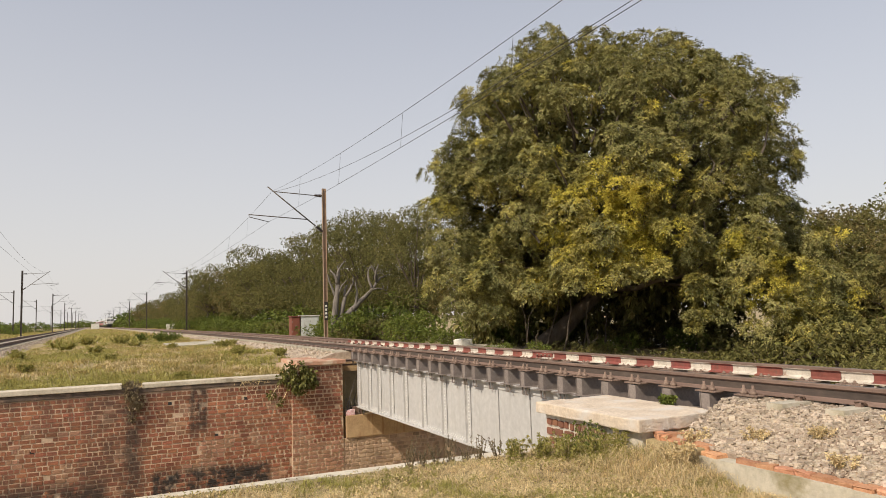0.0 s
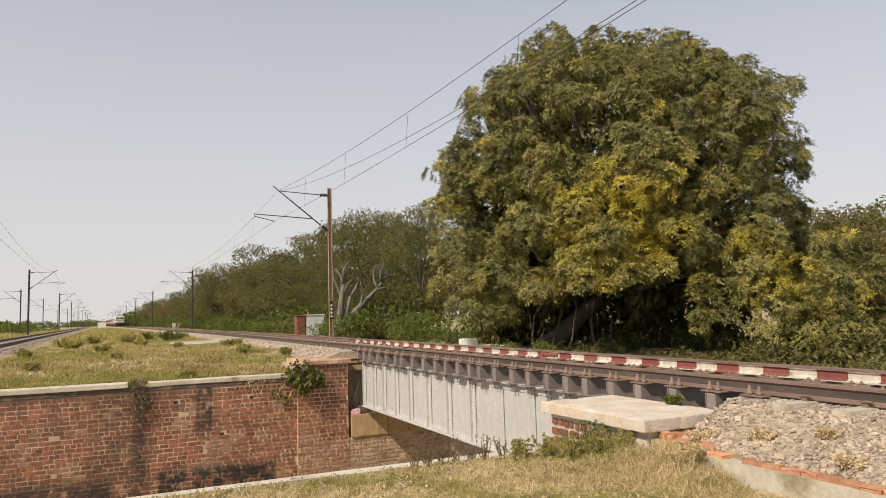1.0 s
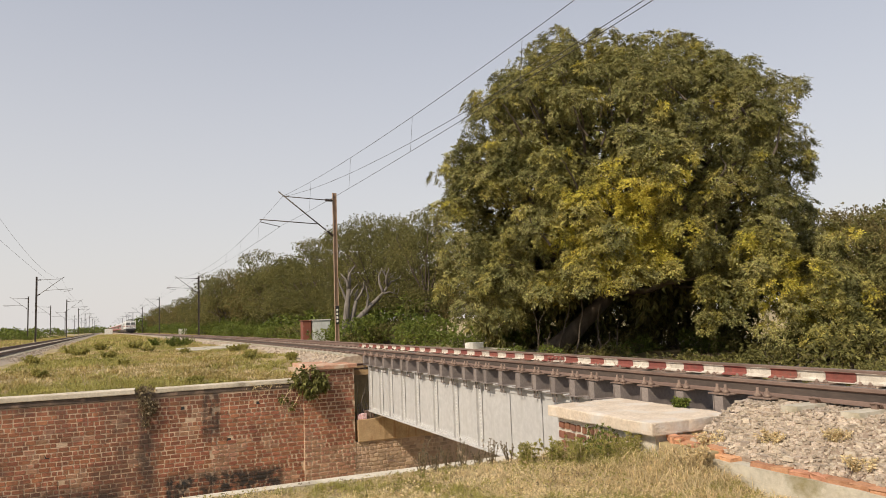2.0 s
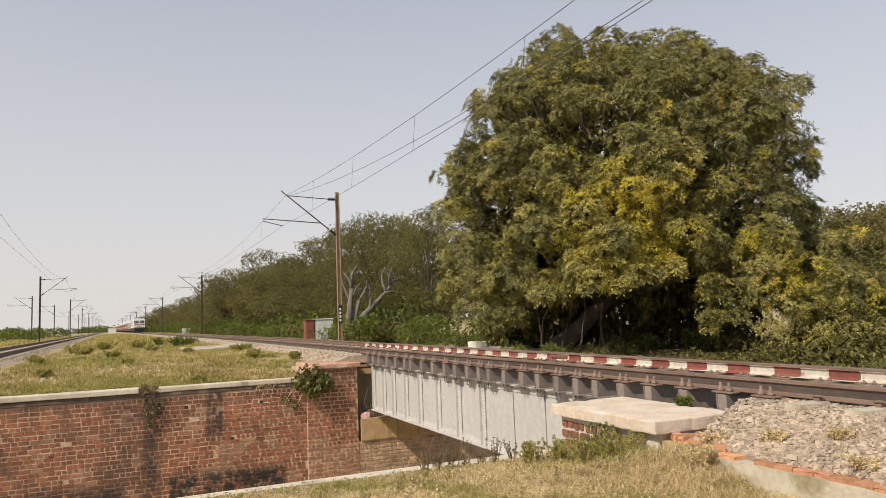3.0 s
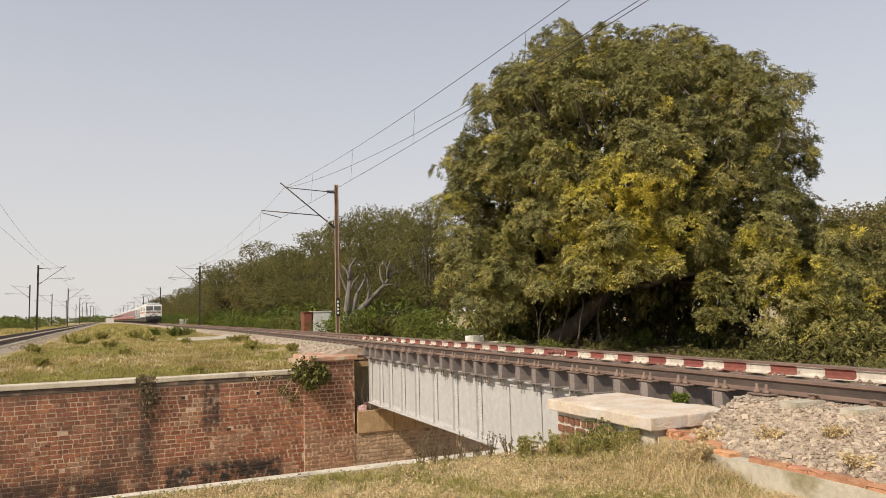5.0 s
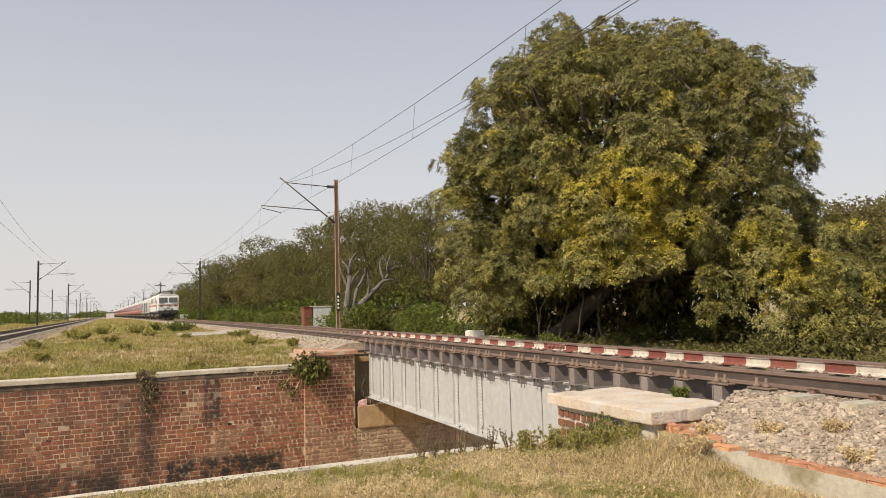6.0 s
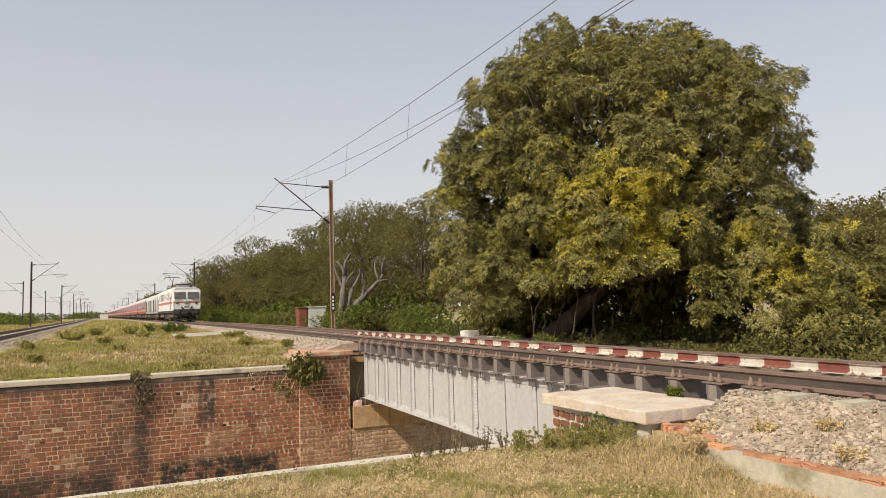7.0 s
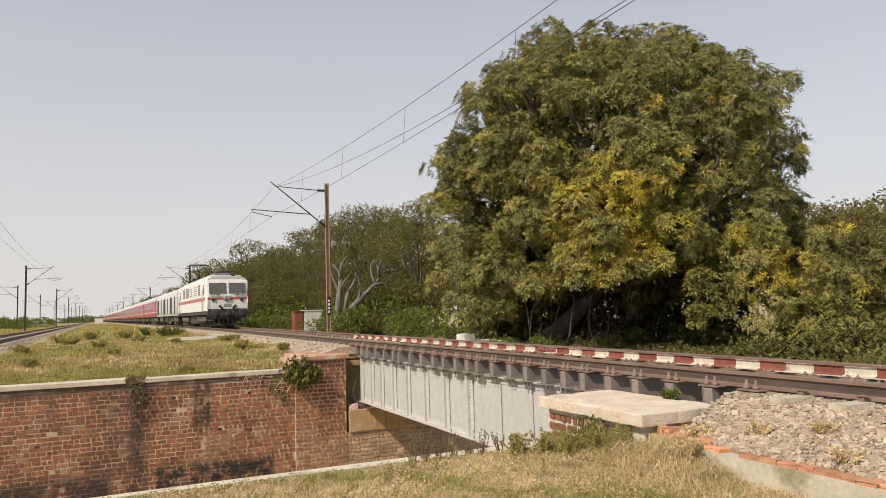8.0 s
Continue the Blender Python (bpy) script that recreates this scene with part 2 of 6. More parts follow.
M["cabinet_grey"] = material("pale_grey_cabinet_paint", (0.50, 0.52, 0.50), (0.62, 0.64, 0.61), size=0.6, rough=0.55, bump=0.05, streak=(0.40, 0.38, 0.33))
M["cabinet_red"] = material("red_oxide_cabinet_paint", (0.15, 0.045, 0.028), (0.24, 0.08, 0.048), size=0.5, rough=0.7, bump=0.1)
M["black"] = material("black_paint", (0.012, 0.012, 0.012), (0.03, 0.03, 0.03), size=0.3, rough=0.6, bump=0.05)
M["loco_white"] = material("loco_white_paint", (0.70, 0.69, 0.66), (0.80, 0.79, 0.76), size=1.5, rough=0.35, bump=0.02, streak=(0.60, 0.57, 0.52))
M["loco_red"] = material("loco_red_stripe_paint", (0.40, 0.085, 0.07), (0.48, 0.13, 0.11), size=1.0, rough=0.4, bump=0.02)
M["loco_dark"] = material("dark_grey_underframe", (0.022, 0.022, 0.023), (0.060, 0.057, 0.054), size=0.5, rough=0.75, bump=0.2)
M["loco_grey"] = material("dirty_grey_roof_paint", (0.20, 0.20, 0.18), (0.32, 0.31, 0.28), size=0.7, rough=0.7, bump=0.1)
M["bogie_dust"] = material("dusty_brown_bogie_steel", (0.085, 0.070, 0.058), (0.20, 0.165, 0.135), size=0.4, rough=0.85, bump=0.3)
M["glass"] = material("dark_cab_glass", (0.075, 0.075, 0.07), (0.11, 0.11, 0.10), size=0.5, rough=0.15, bump=0, spec=0.8)
M["coach_red"] = material("coach_red_paint", (0.30, 0.050, 0.050), (0.39, 0.085, 0.080), size=2.0, rough=0.38, bump=0.02, streak=(0.30, 0.10, 0.09))
M["coach_grey"] = material("coach_light_grey_paint", (0.50, 0.51, 0.50), (0.60, 0.61, 0.59), size=2.0, rough=0.4, bump=0.02, streak=(0.42, 0.41, 0.38))
M["lens"] = material("clear_lamp_glass", (0.22, 0.21, 0.20), (0.36, 0.35, 0.33), size=0.2, rough=0.15, bump=0)
M["litter"] = material("faded_pink_litter", (0.50, 0.13, 0.15), (0.78, 0.70, 0.68), size=0.05, rough=0.7, bump=0.2)


# ---- mesh helpers ----
def box(bm, x0, x1, y0, y1, z0, z1, bevel=0.0):
    vs = [bm.verts.new((x, y, z)) for z in (z0, z1) for y in (y0, y1) for x in (x0, x1)]
    fs = [bm.faces.new([vs[i] for i in q]) for q in ((0, 2, 3, 1), (4, 5, 7, 6), (0, 1, 5, 4), (2, 6, 7, 3), (0, 4, 6, 2), (1, 3, 7, 5))]
    if bevel:
        es = list({e for f in fs for e in f.edges})
        bmesh.ops.bevel(bm, geom=es, offset=bevel, segments=2, profile=0.6, affect="EDGES")
    return bm


def a_box(x0, x1, y0, y1, z0, z1, bevel=0.0):
    return box(bmesh.new(), x0, x1, y0, y1, z0, z1, bevel)


def tube(bm, pts, radii, sides=8, caps=True):
    """A tapered tube through points."""
    pts = [Vector(p) for p in pts]
    if not isinstance(radii, (list, tuple)):
        radii = [radii] * len(pts)
    rings = []
    side = None
    for i, p in enumerate(pts):
        d = (pts[min(i + 1, len(pts) - 1)] - pts[max(i - 1, 0)]).normalized()
        if side is None:
            side = d.orthogonal().normalized()
        side = (side - d * side.dot(d)).normalized()
        up = d.cross(side)
        rings.append([bm.verts.new(p + (side * math.cos(a) + up * math.sin(a)) * radii[i]) for a in (2 * math.pi * k / sides for k in range(sides))])
    for a, b in zip(rings, rings[1:]):
        for k in range(sides):
            f = bm.faces.new((a[k], a[(k + 1) % sides], b[(k + 1) % sides], b[k]))
            f.smooth = sides > 5
    if caps and sides > 2:
        bm.faces.new(rings[0][::-1])
        bm.faces.new(rings[-1])
    return bm


def sweep(bm, profile, stations):
    """A closed profile of (side, up) along stations of (origin, side vector)."""
    rings = [[bm.verts.new(Vector(o) + Vector(s) * u + Vector((0, 0, v))) for u, v in profile] for o, s in stations]
    k = len(profile)
    for a, b in zip(rings, rings[1:]):
        for i in range(k):
            bm.faces.new((a[i], b[i], b[(i + 1) % k], a[(i + 1) % k]))
    bm.faces.new(rings[0])
    bm.faces.new(rings[-1][::-1])
    return bm


def lathe(bm, profile, m, sides=16):
    """A profile of (radius, along) turned about the local z of m."""
    rings = [[bm.verts.new(m @ Vector((r * math.cos(2 * math.pi * k / sides), r * math.sin(2 * math.pi * k / sides), z))) for k in range(sides)] for r, z in profile]
    for a, b in zip(rings, rings[1:]):
        for k in range(sides):
            f = bm.faces.new((a[k], a[(k + 1) % sides], b[(k + 1) % sides], b[k]))
            f.smooth = True
    bm.faces.new(rings[0][::-1])
    bm.faces.new(rings[-1])
    return bm


def mesh_of(name, bm, mat):
    bmesh.ops.recalc_face_normals(bm, faces=bm.faces)
    me = bpy.data.meshes.new(name)
    bm.to_mesh(me)
    bm.free()
    me.materials.append(M[mat])
    return me


def part(name, bm, mat, parent=None, label=""):
    ob = new(name, mesh_of(name, bm, mat))
    if parent is not None:
        ob.parent = parent
    if label:
        ob["label"] = label
    return ob


def cloud(name, verts, faces, mat, parent=None):
    """A mesh from arrays worked out in code."""
    me = bpy.data.meshes.new(name)
    verts, faces = np.asarray(verts, dtype=np.float32).reshape(-1, 3), np.asarray(faces, dtype=np.int32)
    k = faces.shape[1]
    me.vertices.add(len(verts))
    me.vertices.foreach_set("co", verts.ravel())
    me.loops.add(faces.size)
    me.loops.foreach_set("vertex_index", faces.ravel())
    me.polygons.add(len(faces))
    me.polygons.foreach_set("loop_start", np.arange(0, faces.size, k, dtype=np.int32))
    me.polygons.foreach_set("use_smooth", np.zeros(len(faces), dtype=bool))
    me.update(calc_edges=True)
    me.materials.append(M[mat])
    ob = new(name, me)
    if parent is not None:
        ob.parent = parent
    return ob


def thing(name, label, category, group="", kind="", at=(0, 0, 0)):
    ob = new(name)
    ob.location = at
    ob.empty_display_size = 0.2
    return tagged(ob, label, category, group, kind)


rng = np.random.default_rng(7)


def unit(v):
    return v / np.maximum(np.linalg.norm(v, axis=-1, keepdims=True), 1e-9)


def tufts(centres, outward, size, leaflets=6, slim=0.34, droop=0.35, spread=0.9):
    """Leaf tufts: each centre carries slim folded leaflets that fan out and hang a little. Vertices and triangles."""
    n = len(centres)
    c = np.repeat(centres, leaflets, axis=0)
    o = np.repeat(unit(outward), leaflets, axis=0)
    d = unit(o + rng.normal(0, spread, c.shape) + np.array([0, 0, -droop]))
    L = (np.repeat(np.broadcast_to(size, (n,)), leaflets) * rng.uniform(0.6, 1.25, len(c)))[:, None]
    s = unit(np.cross(d, rng.normal(0, 1, c.shape)))
    nrm = np.cross(d, s)
    base, tip = c + d * L * 0.12, c + d * L + np.array([0, 0, -1]) * L * droop * 0.4
    mid = c + d * L * 0.55 + nrm * L * 0.08
    v = np.stack([base, mid + s * L * slim * 0.5, tip, mid - s * L * slim * 0.5], axis=1).reshape(-1, 3)
    i = np.arange(len(c), dtype=np.int32)[:, None] * 4
    return v, np.concatenate([i + np.array([[0, 1, 2]]), i + np.array([[0, 2, 3]])], axis=1).reshape(-1, 3)


# ---- plan ----
D = 7.52                         # the bridged line's centre
GAUGE = 0.87                     # half the distance of the rail heads
CANAL0, CANAL1 = 8.2, 20.5       # the canal's two faces
BEND, BEND0, BEND1 = radians(2.2), 26.0, 80.0


def centre(y):
    """Plan of the bridged line: straight over the bridge, then a slight bend."""
    u = min(max(y - BEND0, 0), BEND1 - BEND0)
    return D - BEND / (BEND1 - BEND0) * u * u / 2 - math.tan(BEND) * max(y - BEND1, 0)


def heading(y):
    return BEND * min(max((y - BEND0) / (BEND1 - BEND0), 0), 1)


def centre_left(y):
    return -6.3 - 0.026 * max(y - 30, 0)


def stations(fn, y0, y1, off, z, fine=4.0):
    ys = [y0]
    while ys[-1] < y1:
        ys.append(min(ys[-1] + max(fine, ys[-1] * 0.05), y1))
    out = []
    for y in ys:
        dx = (fn(y + 0.5) - fn(y - 0.5))
        s = Vector((1, -dx, 0)).normalized()
        out.append((Vector((fn(y), y, z)) + s * off, s))
    return out


# ---- ground and canal ----
def ground_z(x, y):
    if CANAL0 - 0.35 < y < CANAL1 + 0.45:
        return -4.3 + 3.0 * min(1, max(0, (x - 10.5) / 4.5))      # silted up and overgrown beyond the bridge
    n1 = noise.noise((x * 0.22, y * 0.22, 0.3)) * 0.10 + noise.noise((x * 0.8, y * 0.8, 4.0)) * 0.035
    far = min(1.0, max(0.0, (abs(x) + abs(y) - 90) / 120))
    if y <= CANAL0:
        z = -0.92 + n1 * 0.7 + 0.05 * max(0, min(1, (4 - y) / 6))
        if y > 5.5:
            z = -0.93 + n1 * 0.35
        z += 0.22 * math.exp(-((x - 5.25) / 0.45) ** 2 - ((y - 6.0) / 0.75) ** 2)
    else:
        k = min(1, max(0, (y - CANAL1 - 0.5) / 6))
        z = -0.80 + 0.42 * k + n1 * k
        if x > 1 and y < 45:
            z += 0.06 * math.exp(-((x - 3.2) ** 2 + (y - 26) ** 2) / 12)
    if y > 0:
        if x > centre(y) + 2.6:
            z = min(z, -0.62)
        if x > 15:
            z -= 0.3 * min(1, (x - 15) / 6)
    if x < centre_left(y) - 3.0 and y > CANAL1:
        z = -0.35 + n1
    return z * (1 - far) + (-0.40) * far


def build_ground():
    xs = sorted({*np.arange(-14, 16.01, 0.4).round(3), *(s * v for v in (18, 22, 28, 36, 50, 75, 120, 200, 400, 900, 2500) for s in (-1, 1))})
    ys = sorted({*np.arange(-6, 50.01, 0.4).round(3), CANAL0 - 0.36, CANAL0 - 0.34, CANAL1 + 0.44, CANAL1 + 0.46, *np.arange(52, 120, 3), *(130, 150, 180, 220, 280, 360, 500, 800, 1500, 3000),
                 -9, -14, -25, -50, -120, -400, -1500})
    v = [(x, y, ground_z(x, y)) for y in ys for x in xs]
    w = len(xs)
    f = [(j * w + i, j * w + i + 1, (j + 1) * w + i + 1, (j + 1) * w + i) for j in range(len(ys) - 1) for i in range(w - 1)]
    ob = cloud("ground", v, f, "soil")
    for p in ob.data.polygons:
        p.use_smooth = True
    tagged(ob, "dry yellow-green turf and bare soil beside the railway", "ground", kind="structure")


build_ground()


def build_ballast(name, fn, y0, y1, shoulder, label):
    prof = [(-1.35 - shoulder, -0.62), (-1.35, -0.24), (-0.6, -0.20), (0.6, -0.20), (1.35, -0.24), (2.7, -0.72), (2.7, -1.0), (-1.35 - shoulder, -1.0)]
    bm = sweep(bmesh.new(), prof, stations(fn, y0, y1, 0, 0, 3.0))
    tagged(part(name, bm, "ballast"), label, "ballast", kind="structure")


build_ballast("ballast", centre, -40, 5.8, 0.66, "grey-brown crushed stone ballast under the track")
build_ballast("ballast", centre, CANAL1 + 0.9, 900, 1.2, "grey-brown crushed stone ballast under the track")
build_ballast("ballast", centre_left, CANAL1 + 0.9, 900, 1.5, "dusty stone ballast under the second track")


# ---- brickwork of the bridge ----
BL, BH, JOINT = 0.232, 0.091, 0.025     # brick length, height and the wide worn joint


def brick_face(parent, x0, x1, z0, z1, y, front, mat_fn, limit, along="x", seed=1, holes=()):
    """Bricks of their own proud of a mortar face, in stretcher and header courses; the rest past the limit in one mesh."""
    r = random.Random(seed)
    meshes = {}
    rest = {}
    count = 0
    z = z0
    row = 0
    while z + BH < z1:
        headers = row % 2 == 0            # header and stretcher courses by turns
        x = x0 - r.uniform(0.02, 0.10)
        while x < x1:
            length = (BL * 0.46 if r.random() < 0.86 else BL * 0.9) if headers else (BL if r.random() < 0.84 else BL * 0.6)
            length *= r.uniform(0.93, 1.06)
            a, b = max(x, x0), min(x + length, x1)
            x += length + JOINT
            if b - a < 0.05 or r.random() < 0.003 or any(hx0 < (a + b) / 2 < hx1 and hz0 < z < hz1 for hx0, hx1, hz0, hz1 in holes):
                continue
            depth = 0.009 + r.uniform(-0.004, 0.006)
            zz = z + r.uniform(-0.006, 0.006)
            kind = (round((b - a) / 0.03), r.randrange(4))
            w = b - a + r.uniform(-0.006, 0.006)
            if count < limit:
                key = (*kind, mat_fn(a, z))
                if key not in meshes:
                    q = random.Random(hash(kind) & 0xffff)
                    ww, hh, c = kind[0] * 0.03 - 0.006, BH, 0.010
                    bm = bmesh.new()
                    pts = [(c, c), (ww * 0.5, c * 0.4), (ww - c, c), (ww - c * 0.4, hh * 0.5), (ww - c, hh - c), (ww * 0.5, hh - c * 0.3), (c, hh - c), (c * 0.4, hh * 0.5)]
                    back = [(0, 0), (ww * 0.5, 0), (ww, 0), (ww, hh * 0.5), (ww, hh), (ww * 0.5, hh), (0, hh), (0, hh * 0.5)]
                    fr = [bm.verts.new((px + q.uniform(-0.006, 0.006), -0.02 + q.uniform(-0.003, 0.003), pz + q.uniform(-0.006, 0.006))) for px, pz in pts]
                    bk = [bm.verts.new((px, 0.012, pz)) for px, pz in back]
                    bm.faces.new(fr)
                    for i in range(8):
                        bm.faces.new((fr[i], bk[i], bk[(i + 1) % 8], fr[(i + 1) % 8]))
                    meshes[key] = mesh_of("brick", bm, key[2])
                ob = new("brick", meshes[key])
                ob.parent = parent
                if along == "x":
                    ob.matrix_basis = Matrix.Translation((a, y + front * (0.012 - depth), zz)) @ (Matrix() if front > 0 else Matrix.Diagonal((1, -1, 1, 1)))
                else:
                    ob.matrix_basis = Matrix.Translation((y, b, zz)) @ Matrix.Rotation(radians(-90), 4, "Z")
                count += 1
            else:
                rest_v, rest_f = rest.setdefault(mat_fn(a, z), ([], []))
                k = len(rest_v)
                c = 0.004
                f0 = y - front * depth
                bk = y + front * 0.01
                j = [r.uniform(-0.006, 0.006) for _ in range(8)]
                rest_v += [(a + c + j[0], f0, zz + c + j[1]), (a + w - c + j[2], f0, zz + c + j[3]), (a + w - c + j[4], f0, zz + BH - c + j[5]), (a + c + j[6], f0, zz + BH - c + j[7]),
                           (a, bk, zz), (a + w, bk, zz), (a + w, bk, zz + BH), (a, bk, zz + BH)]
                rest_f += [(k, k + 1, k + 2, k + 3), (k, k + 4, k + 5, k + 1), (k + 1, k + 5, k + 6, k + 2), (k + 2, k + 6, k + 7, k + 3), (k + 3, k + 7, k + 4, k)]
        z += BH + JOINT
        row += 1
    for mat, (rest_v, rest_f) in rest.items():
        ob = cloud("bricks", rest_v, rest_f, mat + "_run", parent)
        ob["kind"] = "stuff"


def wall(name, x0, x1, y0, y1, z0, z1, mat="mortar", label=""):
    ob = part(name, a_box(x0, x1, y0, y1, z0, z1), mat)
    return tagged(ob, label or "old red brick canal wall with pale worn joints", "wall", kind="structure")


FW = CANAL1 + 0.06               # face of the far wing wall
wall_wing = wall("wall_north", -14, 4.60, FW, FW + 0.5, -4.3, -0.90)
wall_pier = wall("wall_pier_north", 4.60, 6.12, CANAL1 - 0.01, CANAL1 + 2.2, -4.3, -0.52, label="brick end pier of the far abutment, partly shaded")
wall_abut = wall("wall_abutment_north", 6.125, 9.4, CANAL1 + 0.02, CANAL1 + 0.9, -4.3, -2.72, label="brick bridge abutment under the stone bed")
wall_back = wall("wall_ballast_north", 6.125, 9.4, CANAL1 + 0.52, CANAL1 + 1.3, -2.07, -0.46, mat="bed", label="grimy dry wall behind the girder ends")
wall("wall_pier_north", 9.4, 10.9, CANAL1 - 0.08, CANAL1 + 2.2, -4.3, -0.52, label="brick end pier of the far abutment")
wall("wall_north", 10.9, 40, FW, FW + 0.5, -4.3, -0.90)
wall("wall_south", -14, 5.24, CANAL0 - 0.5, CANAL0, -4.3, -1.06)
wall("wall_abutment_south", 6.405, 9.395, 5.8, CANAL0 + 0.1, -4.3, -2.08, label="near bridge abutment in brick")
wall("wall_ballast_south", 6.1, 9.4, 5.78, 6.0, -2.05, -0.44, label="brick wall that holds the ballast")
wall_pier_s = wall("wall_pier_south", 5.30, 6.4, 6.27, CANAL0, -4.3, -0.53, mat="plaster", label="near end pier of brick with flaking lime plaster")
wall("wall_pier_south", 9.4, 10.9, 6.2, CANAL0, -4.3, -0.53, label="near end pier of brick")
wall("wall_south", 10.9, 40, CANAL0 - 0.5, CANAL0, -4.3, -1.06)
for x in (-14.3, 40):
    wall("wall_canal_end", x, x + 0.3, CANAL0 - 0.5, FW + 0.5, -4.3, -0.75)


def coping(x0, x1, y0, y1, top, thick, mat, label, name="coping", bevel=0.02, seed=0):
    bm = bmesh.new()
    box(bm, x0, x1, y0, y1, top - thick, top, bevel)
    bmesh.ops.subdivide_edges(bm, edges=[e for e in bm.edges if e.calc_length() > 0.5], cuts=12, use_grid_fill=True)
    for v in bm.verts:
        d = noise.noise_vector((v.co.x * 1.7 + seed, v.co.y * 1.7, v.co.z * 1.7)) * 0.014
        v.co += d
    return tagged(part(name, bm, mat), label, "coping", kind="structure")


coping(-14, 0.12, FW - 0.07, FW + 0.45, -0.72, 0.13, "coping", "pale weathered concrete coping on the brick wall")
coping(0.62, 4.62, FW - 0.05, FW + 0.45, -0.74, 0.12, "coping", "pale worn concrete coping half hidden by turf", seed=5)
# added dark bands: the coping's shade on the wall, put into colour
coping(-14, 0.12, FW - 0.025, FW + 0.4, -0.85, 0.14, "soot_and_shade", "dark band that paints the coping's shadow on the wall", name="trim", seed=8)
coping(0.12, 4.60, FW - 0.025, FW + 0.4, -0.86, 0.12, "soot_and_shade", "dark band that paints the coping's shadow on the wall", name="trim", seed=9)
coping(-14, 5.26, CANAL0 - 0.42, CANAL0 + 0.04, -0.97, 0.15, "coping", "pale concrete ledge along the near canal wall", seed=12)


def stone_slab(name, x0, x1, y0, y1, z0, z1, mat, label, seed):
    bm = a_box(x0, x1, y0, y1, z0, z1, 0.016)
    bmesh.ops.subdivide_edges(bm, edges=[e for e in bm.edges if e.calc_length() > 0.4], cuts=22, use_grid_fill=True)
    mid = Vector(((x0 + x1) / 2, (y0 + y1) / 2, z0))
    for v in bm.verts:
        v.co += noise.noise_vector((v.co.x * 3.3 + seed, v.co.y * 3.3, v.co.z * 3.3)) * 0.006 + noise.noise_vector((v.co.x * 11 + seed, v.co.y * 11, v.co.z * 11)) * 0.005
        rim = min(v.co.x - x0, x1 - v.co.x, v.co.y - y0, y1 - v.co.y)
        chip = noise.noise((v.co.x * 4.1 + seed, v.co.y * 4.1, 3.0)) - 0.15
        if rim < 0.05 and chip > 0:         # edges broken away here and there
            v.co += (mid - v.co).normalized() * 0.07 * chip - Vector((0, 0, 0.03 * chip * (v.co.z > (z0 + z1) / 2)))
    return tagged(part(name, bm, mat), label, "slab")


stone_slab("stone_slab", 5.20, 6.42, 6.20, 8.30, -0.53, -0.385, "slab", "thick pale sandstone slab on the near pier", 1)
stone_slab("stone_slab", 4.75, 6.20, CANAL1 - 0.12, CANAL1 + 2.3, -0.52, -0.40, "slab_red", "reddish worn stone slab on the far pier", 4)
stone_slab("bed_stone", 6.20, 8.9, CANAL1 - 0.05, CANAL1 + 0.88, -2.72, -2.07, "bed", "rust-stained stone bed under the girder ends", 7)


# ---- rails ----
RAIL = [(-0.075, -0.172), (0.075, -0.172), (0.075, -0.160), (0.02, -0.145), (0.010, -0.13), (0.010, -0.055), (0.036, -0.038), (0.036, -0.008), (0.028, 0.0),
        (-0.028, 0.0), (-0.036, -0.008), (-0.036, -0.038), (-0.010, -0.055), (-0.010, -0.13), (-0.02, -0.145), (-0.075, -0.160)]


def rail(fn, y0, y1, off, label):
    root = thing("rail", label, "rail", "rails of the line")
    part("rail_bar", sweep(bmesh.new(), RAIL, stations(fn, y0, y1, off, 0, 3.0)), "rail", root)
    part("running_face", sweep(bmesh.new(), [(-0.027, 0.0), (-0.027, 0.003), (0.027, 0.003), (0.027, 0.0)], stations(fn, y0, y1, off, 0, 3.0)), "rail_top", root)
    return root


rail_near = rail(centre, -40, 900, -GAUGE, "brown weathered steel rail on the bridge and the approach")
part("web_face", sweep(bmesh.new(), [(-0.0125, -0.056), (-0.0125, -0.132), (-0.009, -0.132), (-0.009, -0.056)], stations(centre, -40, 900, -GAUGE, 0, 3.0)), "grime", rail_near, "grimy dark rail web")
rail_far = rail(centre, -40, 900, GAUGE, "steel rail with red and white painted stripes on its web")
rail(centre_left, CANAL1 + 1, 900, -GAUGE, "brown weathered steel rail of the second track")
rail(centre_left, CANAL1 + 1, 900, GAUGE, "brown weathered steel rail of the second track")


